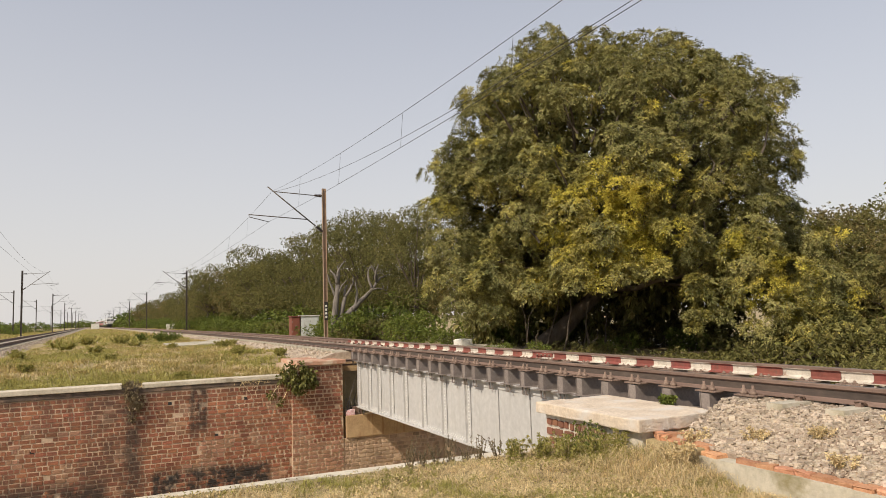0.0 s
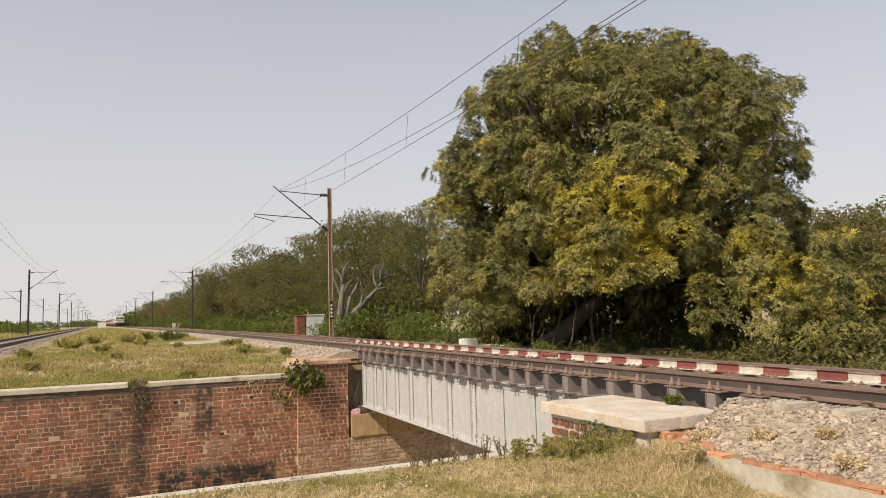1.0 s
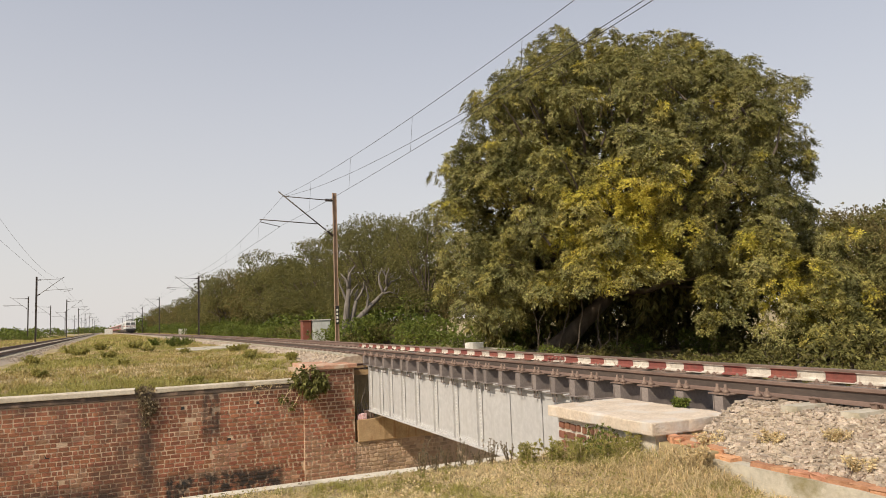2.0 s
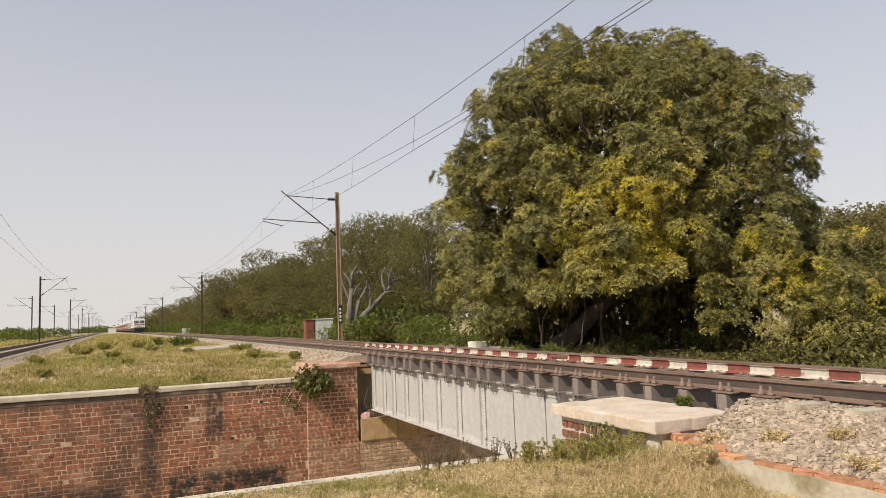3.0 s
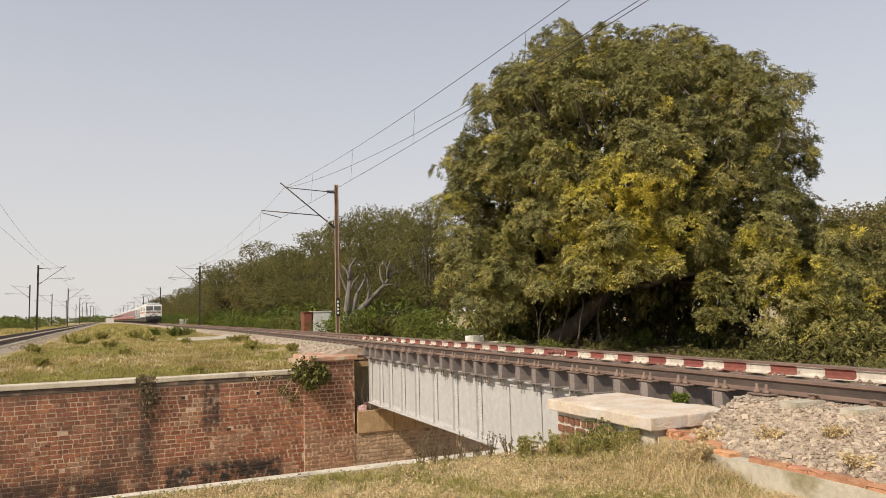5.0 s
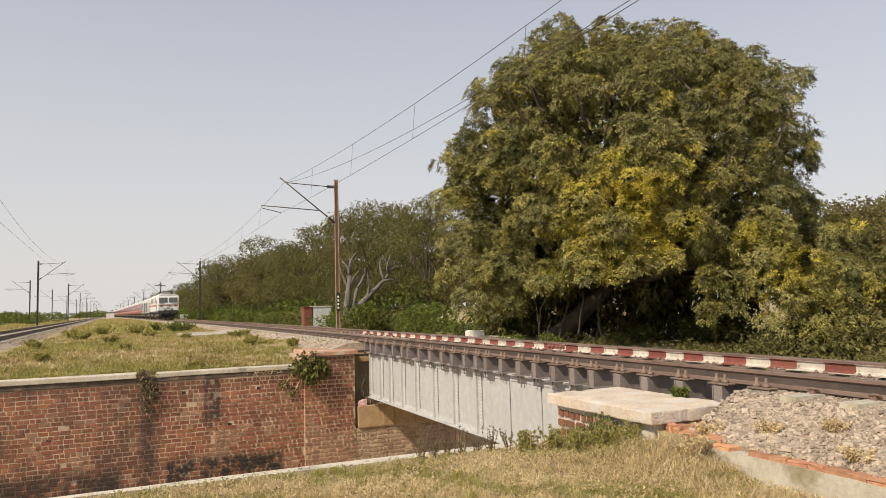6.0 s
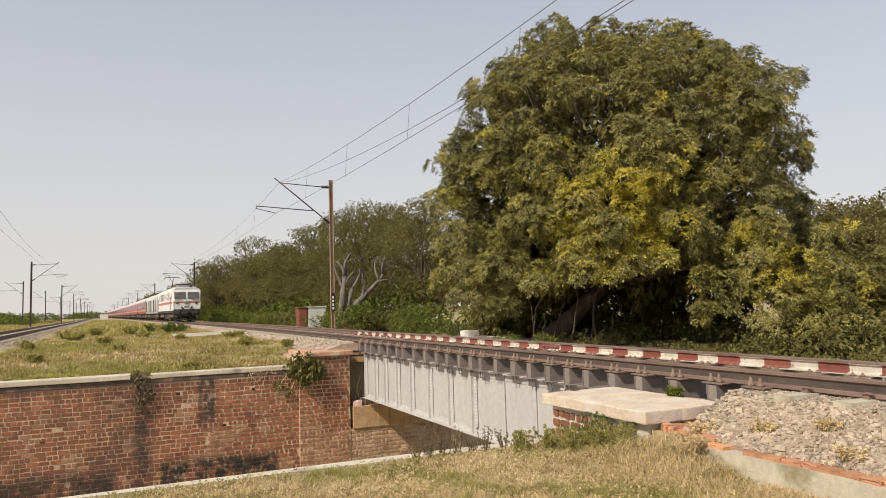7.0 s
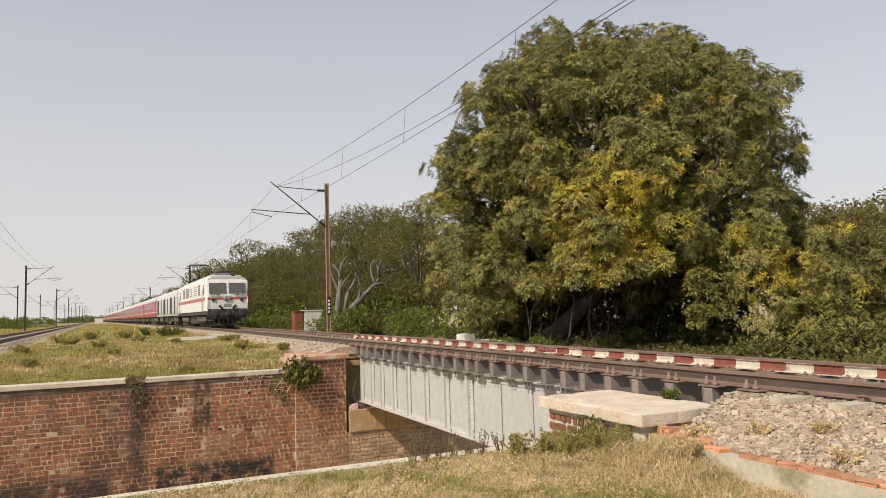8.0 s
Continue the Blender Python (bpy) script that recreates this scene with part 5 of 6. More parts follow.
    hl = part("headlamp_box", a_box(-0.26, 0.26, -0.09, 0.02, 2.03, 2.36, 0.04), "loco_grey", root)
    for dx in (-0.14, 0.14):
        part("lamp_lens", lathe(bmesh.new(), [(0.10, 0), (0.10, 0.02), (0.06, 0.035)], Matrix.Translation((dx, -0.09, 2.2)) @ Matrix.Rotation(radians(90), 4, "X"), 14), "lens", hl)
    part("nose_mark", a_box(-0.28, 0.28, -0.018, -0.003, 1.56, 1.80, 0.0), "loco_grey", root)
    for s in (-1, 1):
        part("step_bar", tube(bmesh.new(), [(s * 0.5, -0.05, 2.46), (s * 1.3, -0.04, 2.46)], 0.02, 5), "black", root)
        part("front_step", a_box(*sorted((s * 1.05, s * 1.42)), -0.16, -0.01, 0.56, 0.62, 0.01), "bogie_dust", root)
        part("cable_socket", lathe(bmesh.new(), [(0.09, 0), (0.09, 0.10), (0.05, 0.12)], Matrix.Translation((s * 0.42, -0.01, 1.50)) @ Matrix.Rotation(radians(90), 4, "X"), 10), "black", root)
    # red waist band round cab and along both sides
    bm = bmesh.new()
    box(bm, -1.425, 1.425, -0.008, 0.004, 2.10, 2.28)
    part("waist_band", bm, "loco_red", root, "red band across the cab front")
    for s in (-1, 1):
        x0, x1 = sorted((s * 1.535, s * 1.548))
        part("waist_band", a_box(x0, x1, 0.6, L - 0.6, 2.05, 2.32), "loco_red", root, "red band along the side")
        for k, (y0, y1) in enumerate(((3.4, 4.6), (5.2, 7.4), (8.2, 10.4), (11.0, 13.0), (13.8, 15.4))):
            lv = part("louvre", a_box(*sorted((s * 1.536, s * 1.553)), y0, y1, 2.55, 3.40), "loco_white" if k in (1, 2) else "loco_grey", root)
            for j in range(5):
                part("louvre_slat", a_box(*sorted((s * 1.554, s * 1.566)), y0 + 0.05, y1 - 0.05, 2.62 + j * 0.155, 2.68 + j * 0.155), "loco_grey", lv)
        for y0 in (1.75, L - 2.3):
            part("cab_door", a_box(*sorted((s * 1.536, s * 1.551)), y0, y0 + 0.55, 1.35, 3.35), "loco_white", root)
            part("side_window", a_box(*sorted((s * 1.552, s * 1.558)), y0 - 0.75, y0 - 0.15, 2.55, 3.25), "glass", root)
            part("hand_rail", tube(bmesh.new(), [(s * 1.60, y0 - 0.06, 1.3), (s * 1.60, y0 - 0.06, 2.9)], 0.022, 6), "black", root)
    part("underframe", a_box(-1.48, 1.48, 0.06, L - 0.06, 1.0, 1.279, 0.02), "loco_dark", root)
    part("front_skirt", a_box(-1.44, 1.44, -0.006, 0.30, 0.82, 1.44, 0.05), "loco_dark", root, "black front skirt")
    bm = bmesh.new()
    for k in range(9):
        x = -1.28 + k * 0.32
        box(bm, x - 0.04, x + 0.04, -0.22 + abs(x) * 0.12, -0.14 + abs(x) * 0.12, 0.20, 0.84)
    box(bm, -1.35, 1.35, -0.16, -0.02, 0.16, 0.30)
    box(bm, -1.35, 1.35, -0.16, -0.02, 0.70, 0.82)
    part("rail_guard", bm, "black", root)
    bm = bmesh.new()
    box(bm, -0.16, 0.16, -0.62, 0.1, 0.98, 1.24, 0.03)
    box(bm, -0.22, 0.10, -0.78, -0.50, 0.94, 1.28, 0.04)
    part("coupler", bm, "loco_dark", root)
    for s in (-0.62, -0.45, 0.45, 0.62):
        part("brake_hose", tube(bmesh.new(), [(s, -0.02, 0.98), (s, -0.22, 0.92), (s, -0.24, 0.60), (s * 0.9, -0.16, 0.5)], 0.028, 6), "black", root)
    bogie(root, 4.4, 3, 0.545, 4.6)
    bogie(root, L - 4.4, 3, 0.545, 4.6)
    part("transformer_tank", a_box(-1.2, 1.2, 7.6, 12.7, 0.30, 0.99, 0.06), "loco_dark", root)
    # roof gear and the raised pantograph
    for y in (2.4, 4.2, 8.6, 10.2, 11.8):
        part("roof_box", a_box(-0.62, 0.62, y, y + 1.1, 4.0, 4.24, 0.05), "loco_grey", root)
    for x in (-0.45, 0.45):
        for y in (6.2, 7.4, 13.4, 15.0):
            part("roof_insulator", lathe(bmesh.new(), [(0.05, 0), (0.09, 0.04), (0.05, 0.08), (0.09, 0.12), (0.05, 0.16), (0.09, 0.20), (0.04, 0.28)], Matrix.Translation((x, y, 4.0)), 10), "cabinet_red", root)
    part("roof_busbar", tube(bmesh.new(), [(0.45, 6.2, 4.28), (0.45, 15.0, 4.28)], 0.025, 6), "black", root)
    pan = part("pantograph_base", a_box(-0.62, 0.62, 15.6, 17.4, 4.30, 4.38, 0.02), "loco_dark", root)
    part("lower_arm", tube(bmesh.new(), [(0, 17.2, 4.36), (0, 15.9, 5.15)], 0.06, 8), "loco_dark", pan)
    part("upper_arm", tube(bmesh.new(), [(0, 15.9, 5.15), (0.30, 17.1, 5.86)], 0.035, 8), "loco_dark", pan)
    part("upper_arm", tube(bmesh.new(), [(0, 15.9, 5.15), (-0.30, 17.1, 5.86)], 0.035, 8), "loco_dark", pan)
    for y in (16.95, 17.35):
        part("pan_head", tube(bmesh.new(), [(-1.0, y, 5.74), (-0.75, y, 5.90), (0, y, 5.92), (0.75, y, 5.90), (1.0, y, 5.74)], 0.045, 6), "loco_dark", pan)
    for x in (-0.45, 0.45):
        part("folded_pantograph", tube(bmesh.new(), [(x, 2.2, 4.30), (x, 4.0, 4.30)], 0.035, 6), "loco_dark", root)
    for y in (2.3, 3.1, 3.9):
        part("folded_pantograph", tube(bmesh.new(), [(-0.75, y, 4.34), (0.75, y, 4.34)], 0.035, 6), "loco_dark", root)
    part("horn", lathe(bmesh.new(), [(0.10, 0), (0.16, 0.05), (0.05, 0.2), (0.05, 0.4)], Matrix.Translation((0.55, 0.9, 4.05)) @ Matrix.Rotation(radians(-90), 4, "X"), 10), "loco_dark", root)
    return root


def coach(kind):
    """A long carriage: body shell with tumblehome, ribbed roof, window band, doors, bogies."""
    L, W = 23.4, 1.60
    main = "coach_red" if kind == "red" else "coach_grey"
    root = thing("passenger_coach" if kind == "red" else "generator_car", "red passenger coach with a grey roof and dark window band" if kind == "red" else "light grey generator car with dark louvred doors", "coach",
                 "coaches of the train" if kind == "red" else "")
    prof = [(-1.50, 1.08), (-1.58, 1.35), (-W, 1.8), (-W, 2.9), (-1.53, 3.35), (1.53, 3.35), (W, 2.9), (W, 1.8), (1.58, 1.35), (1.50, 1.08)]
    ends = [(Vector((0, 0, 0)), Vector((1, 0, 0))), (Vector((0, L, 0)), Vector((1, 0, 0)))]
    part("body", sweep(bmesh.new(), prof, ends), main, root)
    rp = [(-1.532, 3.352), (-1.42, 3.62), (-1.15, 3.82), (-0.6, 3.96), (0, 4.0), (0.6, 3.96), (1.15, 3.82), (1.42, 3.62), (1.532, 3.352)]
    part("roof", sweep(bmesh.new(), rp, ends), "coach_grey", root, "light grey ribbed roof")
    for s in (-1, 1):
        def side(y0, y1, z0, z1, d0=0.003, d1=0.014):
            return a_box(*sorted((s * (W + d0), s * (W + d1))), y0, y1, z0, z1)
        if kind == "red":
            part("eaves_band", a_box(*sorted((s * 1.545, s * 1.60)), 0.02, L - 0.02, 3.12, 3.34), "coach_grey", root)
            for k in range(11):
                y0 = 2.6 + k * 1.7
                wn_ = part("window", side(y0, y0 + 1.15, 2.1, 2.82, 0.004, 0.012), "glass", root)
                part("window_frame", side(y0 - 0.05, y0 + 1.2, 2.04, 2.09), main, wn_)
            for y0 in (0.7, L - 1.55):
                dr = part("door", side(y0, y0 + 0.85, 1.15, 3.02), main, root)
                part("door_window", side(y0 + 0.25, y0 + 0.6, 2.15, 2.75, 0.015, 0.02), "glass", dr)
                part("hand_rail", tube(bmesh.new(), [(s * 1.66, y0 - 0.08, 1.4), (s * 1.66, y0 - 0.08, 2.4)], 0.02, 5), "coach_grey", root)
            part("sill_band", side(0.02, L - 0.02, 1.62, 1.72, 0.0, 0.006), "coach_grey", root)
        else:
            for y0, w in ((1.2, 1.2), (4.2, 2.4), (8.6, 1.1), (11.4, 2.6), (16.0, 1.2), (19.4, 2.6)):
                lv = part("louvred_door", side(y0, y0 + w, 1.3, 3.05), "loco_dark", root, "dark louvred door")
                part("door_frame", side(y0 - 0.1, y0 - 0.01, 1.25, 3.1, 0.004, 0.03), "coach_grey", lv)
    part("underframe", a_box(-1.35, 1.35, 0.1, L - 0.1, 0.95, 1.079), "loco_dark", root)
    for y0, y1 in ((6.6, 9.2), (9.8, 11.4), (12.2, 15.6)):
        part("equipment_box", a_box(-1.25, 1.25, y0, y1, 0.42, 0.949, 0.04), "loco_dark", root)
    for y in (3.6, L - 3.6):
        bogie(root, y, 2, 0.46, 3.5)
    for y in (-0.28, L):
        part("gangway", a_box(-0.6, 0.6, y, y + 0.28, 1.1, 3.3, 0.05), "loco_dark", root)
    return root


lead = loco()
gen = coach("grey")
red0 = coach("red")
TRAIN = [(lead, 0.0), (gen, 20.9)]
s0 = 20.9 + 24.0
TRAIN.append((red0, s0))
for k in range(14):
    s0 += 24.0
    TRAIN.append((copy_thing(red0, Matrix()), s0))


# ---- grass ----
def blades(points, height, width, lean, bunch=1.0):
    """Bent grass blades, two triangles each."""
    n = len(points)
    h = rng.uniform(0.45, 1.25, n)[:, None] * height
    a = rng.uniform(0, 2 * math.pi, n)
    d = np.stack([np.cos(a), np.sin(a), np.zeros(n)], 1)
    s = np.stack([-np.sin(a), np.cos(a), np.zeros(n)], 1)
    sp = s * np.asarray(width).reshape(-1, 1) * 0.5 * rng.uniform(0.6, 1.3, n)[:, None]
    le = rng.uniform(0.1, 1.0, n)[:, None] * lean
    mid = points + np.array([0, 0, 1.0]) * h * 0.6 + d * h * le * 0.35
    tip = points + np.array([0, 0, 1.0]) * h * (1 - le * 0.35) + d * h * le
    v = np.stack([points - sp, points + sp, mid + sp * 0.7, mid - sp * 0.7, tip], 1).reshape(-1, 3)
    i = np.arange(n, dtype=np.int32)[:, None] * 5
    f = np.concatenate([i + np.array([[0, 1, 2]]), i + np.array([[0, 2, 3]]), i + np.array([[3, 2, 4]])], 1).reshape(-1, 3)
    return v, f


def patch_value(x, y, s, o):
    return noise.noise((x * s + o, y * s - o, o * 0.7))


def build_grass():
    r = random.Random(17)
    near = {"grass_dry": [], "grass_green": [], "leaf_straw": []}
    while sum(map(len, near.values())) < 42000:
        x, y = r.uniform(-0.4, 5.42), r.uniform(3.6, 7.70)
        if x > 5.22 and y > 6.1:
            continue
        g = patch_value(x, y, 0.9, 3.0) + 0.5 * patch_value(x, y, 2.6, 9.0)
        if patch_value(x, y, 1.7, 21.0) < -0.25 and r.random() < 0.6:
            continue
        k = "grass_green" if g + r.uniform(-0.35, 0.35) > 0.36 else ("leaf_straw" if r.random() < 0.45 else "grass_dry")
        near[k].append((x, y, ground_z(x, y) - 0.01))
    for _ in range(16000):      # the bank behind
        x, y = r.uniform(-8, 5.34), r.uniform(-6, 7.68)
        near["grass_green" if patch_value(x, y, 0.4, 3.0) + r.uniform(-0.35, 0.35) > 0.1 else "grass_dry"].append((x, y, ground_z(x, y) - 0.01))
    for k, pts in near.items():
        p = np.array(pts)
        tall = np.array([0.060 + 0.06 * max(0, patch_value(q[0], q[1], 1.3, 5.0)) + (0.10 if q[0] > 4.7 and q[1] > 5 else 0.06 if q[0] > 5.0 else 0) for q in pts])[:, None]
        v, f = blades(p, tall, 0.0055, 2.6)
        tagged(cloud("grass", v, f, k), "dry matted yellow grass on the near bank" if k != "grass_green" else "patches of green grass on the near bank", "grass", kind="stuff")
    # low herbs and withered leaves matted into the turf
    for k, count, leaf, label in (("leaf_straw", 9000, 0.030, "withered small leaves matted into the near turf"), ("grass_green", 6500, 0.026, "low green herbs in the near turf"), ("weed_dark", 2600, 0.022, "brown dead herbs in the near turf")):
        pts = []
        while len(pts) < count:
            x, y = r.uniform(-0.4, 5.42), r.uniform(3.6, 7.70)
            if patch_value(x, y, 1.9, 40.0 + leaf * 500) + r.uniform(-0.3, 0.3) > 0.0 and not (x > 5.22 and y > 6.1):
                pts.append((x, y, ground_z(x, y) + r.uniform(0.0, 0.06)))
        v, f = tufts(np.array(pts), rng.normal(0, 1, (len(pts), 3)) * 0.5 + np.array([0, 0, 1.0]), leaf, 5, 0.42, 0.3, 0.9)
        tagged(cloud("herbs", v, f, k), label, "plants", kind="stuff")
    far = {"grass_field": [], "grass_green": []}
    while sum(map(len, far.values())) < 60000:
        u = r.random()
        y = 20.98 + 34 * u ** 1.5
        x = r.uniform(-0.135 * y - 2.0, min(5.9, centre(y) - 2.1))
        if abs(x - centre_left(y)) < 2.4:
            continue
        g = patch_value(x, y, 0.35, 3.0) + 0.6 * patch_value(x, y, 1.1, 9.0) + 0.012 * (y - 30) - 0.05 * (x - 1) / 3
        k = "grass_green" if g + r.uniform(-0.3, 0.3) > 0.08 else "grass_field"
        if patch_value(x, y, 0.8, 33.0) < -0.3 and r.random() < 0.6:
            continue
        far[k].append((x, y, ground_z(x, y) - 0.01))
    for k, pts in far.items():
        p = np.array(pts)
        tall = np.array([0.045 + 0.10 * max(0, patch_value(q[0], q[1], 0.5, 5.0)) for q in pts])[:, None]
        v, f = blades(p, tall, 0.017 + 0.0008 * (p[:, 1] - 20), 2.4)
        tagged(cloud("grass", v, f, k), "dry yellow grass between the tracks" if k == "grass_field" else "greener tufts of grass between the tracks", "grass", kind="stuff")
    # tussocks: clumps that lean outwards and leave darker gaps between them
    for count, region, size, high, wide, label in ((760, "near", 0.075, 0.105, 0.0055, "tangled tussocks of bleached grass on the near bank"), (2300, "far", 0.24, 0.16, 0.020, "rough tussocks of yellow grass between the tracks")):
        dry = "grass_dry" if region == "near" else "grass_field"
        sets = {dry: [], "grass_green": [], "leaf_straw": []}
        for _ in range(count):
            if region == "near":
                x, y = r.uniform(-0.2, 5.35), r.uniform(3.8, 7.56)
            else:
                y = 21.1 + 34 * r.random() ** 1.4
                x = r.uniform(-0.135 * y - 2.0, min(5.8, centre(y) - 2.2))
                if abs(x - centre_left(y)) < 2.5:
                    continue
            k = "grass_green" if patch_value(x, y, 0.9 if region == "near" else 0.3, 3.0) + r.uniform(-0.3, 0.3) > (0.22 if region == "near" else 0.02) else r.choice((dry, dry, dry, "leaf_straw"))
            s = size * r.uniform(0.5, 1.5)
            for _ in range(60 if region == "near" else 36):
                a, q = r.uniform(0, 6.283), s * math.sqrt(r.random())
                px, py = x + math.cos(a) * q, y + math.sin(a) * q
                sets[k].append((px, py, ground_z(px, py) - 0.01))
        for k, pts in sets.items():
            v, f = blades(np.array(pts), high, wide, 1.9)
            tagged(cloud("grass_tussocks", v, f, k), label, "grass", kind="stuff")
    tall_pts = {"grass_field": [], "grass_green": []}
    for _ in range(26000):
        y = 55 + 190 * r.random() ** 1.4
        x = r.uniform(-0.06 * y - 14, centre(y) - 2.3) if r.random() < 0.8 else centre(y) + r.uniform(2.8, 7)
        if abs(x - centre_left(y)) < 2.4:
            continue
        tall_pts["grass_green" if patch_value(x, y, 0.1, 3.0) + r.uniform(-0.3, 0.3) > -0.02 else "grass_field"].append((x, y, ground_z(x, y)))
    for k, pts in tall_pts.items():
        v, f = blades(np.array(pts), 0.30, 0.09, 1.0)
        tagged(cloud("grass", v, f, k), "rank grass along the distant line", "grass", kind="stuff")


build_grass()


def weed(name, x, y, z, height, spread, n, mat, label, leaf=0.05, stems=0.6):
    """A bushy weed: thin stems with small leaves along them."""
    root = thing(name, label, "plant", at=(x, y, z))
    rnd = random.Random(int(x * 131 + y * 17))
    bm = bmesh.new()
    P, N = [], []
    for k in range(n):
        a = rnd.uniform(0, 6.283)
        q = Vector((math.cos(a) * spread * rnd.random(), math.sin(a) * spread * rnd.random(), height * rnd.uniform(0.5, 1.05)))
        b = Vector((q.x * 0.25, q.y * 0.25, -0.03))
        pts = limb(bm, b, q, 0.005, 0.0025, height * 0.08, rnd, 5, 4)
        for p in pts[1:]:
            for _ in range(3 if name == "dry_weed" else 5):
                P.append(tuple(p))
                N.append((rnd.uniform(-1, 1), rnd.uniform(-1, 1), rnd.uniform(-0.2, 1)))
    part("woody_stem", bm, "leaf_straw" if stems > 0.5 else "weed_dark", root)["kind"] = "stuff"
    v, f = tufts(np.array(P), np.array(N), leaf, 4, 0.38, 0.2, 0.8)
    cloud("foliage", v, f, mat, root)
    return root


for x, y, s in ((-2.3, 39.0, 0.45), (1.75, 21.5, 0.2), (0.2, 46.0, 0.5), (2.7, 50.0, 0.7), (3.4, 52.0, 0.6), (5.2, 36.5, 0.3), (4.6, 30.2, 0.25),
                (-0.9, 33.0, 0.34), (-3.3, 30.5, 0.36), (0.9, 41.5, 0.4), (-1.6, 48.0, 0.5), (2.2, 33.5, 0.24), (3.9, 26.2, 0.22), (-0.2, 27.0, 0.22), (-3.0, 44.0, 0.45), (1.6, 54.0, 0.55), (4.4, 33.8, 0.3), (5.3, 25.6, 0.24), (-2.6, 25.0, 0.22)):
    weed("weed", x, y, ground_z(x, y), s, s * 1.3, 26, "leaf_bush" if y > 49 else "grass_green", "low bushy weed standing in the dry grass", 0.05 + 0.08 * s, 0.6)
for k, x in enumerate((3.25, 3.45, 3.62, 3.8, 4.0, 3.1, 4.25)):
    weed("dry_weed", x, 7.70 + 0.03 * (k % 3), -0.93, 0.22 + 0.06 * (k % 3), 0.14, 9, "weed_dark", "dark dried seedy weed on the canal ledge", 0.022, 0.3)
for x, y, h, m in ((4.35, 7.45, 0.20, "grass_green"), (4.65, 7.35, 0.22, "grass_green"), (4.95, 7.2, 0.22, "grass_green"), (5.08, 6.95, 0.32, "leaf_bush"), (5.0, 6.75, 0.22, "grass_green"), (4.75, 7.0, 0.24, "grass_green"), (5.12, 6.5, 0.22, "grass_green"),
                   (5.2, 5.6, 0.2, "leaf_straw")):
    weed("weed", x, y, ground_z(x, y) - 0.01, h * 1.3, h * 1.1, 26, m, "green leafy weed against the near pier", 0.032, 0.6)
for x, y, h in ((5.9, 4.5, 0.09), (6.15, 3.9, 0.10), (5.8, 3.4, 0.08), (5.75, 5.1, 0.10), (5.62, 4.1, 0.10), (5.55, 5.75, 0.14)):
    weed("dry_weed", x, y, -0.24 - 0.58 * max(0, D - x - 1.35), h, h * 1.6, 16, "leaf_straw", "wisp of dry straw-coloured grass among the ballast", 0.035, 0.6)
weed("weed", 6.38, 7.05, -0.395, 0.10, 0.14, 12, "leaf_bush", "small bright green sprout on the stone slab", 0.06, 0.3)


def clinging(name, label, lumps, mat, tuft, leaflets, slim, dens, stem):
    """A plant rooted in the masonry, leaning out and trailing down."""
    x0, y0, z0 = lumps[0][0]
    root = thing(name, label, "plant", at=(x0, y0, z0))
    blobs = [(Vector(c) - Vector((x0, y0, z0)), r) for c, r in lumps]
    P, N = shell_points(blobs, dens, 0.4, 0.5)
    v, f = tufts(P, N + np.array([0, -0.4, -0.1]), tuft, leaflets, slim, 0.6, 0.7)
    cloud("foliage", v, f, mat, root)
    rnd = random.Random(4)
    bm = bmesh.new()
    for c, r in blobs:
        limb(bm, (0, 0.2, 0.1), c, 0.016, 0.006, 0.1, rnd, 6, 5)
        for _ in range(4):
            limb(bm, c, Vector(c) + Vector((rnd.uniform(-0.3, 0.3), rnd.uniform(-0.15, 0.05), rnd.uniform(-0.45, 0.2))), 0.007, 0.003, 0.06, rnd, 5, 4)
    part("woody_stem", bm, stem, root)["kind"] = "stuff"


clinging("wall_vine", "broad-leaved shrub rooted in the brick wall and hanging over it",
         [((4.75, 20.38, -0.62), (0.34, 0.20, 0.22)), ((4.5, 20.36, -0.72), (0.26, 0.18, 0.24)), ((5.0, 20.34, -0.80), (0.28, 0.20, 0.26)), ((4.72, 20.30, -1.0), (0.30, 0.22, 0.24)), ((5.12, 20.32, -1.02), (0.20, 0.16, 0.18)),
          ((4.28, 20.42, -0.85), (0.14, 0.1, 0.18)), ((4.02, 20.46, -1.28), (0.10, 0.08, 0.10)), ((4.25, 20.44, -1.55), (0.12, 0.08, 0.10)), ((4.8, 20.3, -1.22), (0.16, 0.14, 0.12))], "leaf_vine", 0.12, 3, 0.62, 110, "leaf_straw")
clinging("wall_weed", "dry brown weed trailing from the gap in the coping",
         [((0.36, 20.52, -0.78), (0.24, 0.16, 0.16)), ((0.34, 20.48, -1.0), (0.20, 0.12, 0.24)), ((0.42, 20.48, -1.3), (0.18, 0.10, 0.26)), ((0.52, 20.46, -1.15), (0.16, 0.10, 0.2)), ((0.36, 20.48, -1.6), (0.10, 0.06, 0.16))],
         "weed_dark", 0.065, 4, 0.40, 260, "weed_dark")
clinging("wall_weed", "dry wisps of weed over the wall edge", [((3.7, 20.50, -0.88), (0.3, 0.05, 0.10)), ((3.2, 20.50, -0.86), (0.25, 0.05, 0.08))], "leaf_straw", 0.06, 3, 0.3, 120, "leaf_straw")


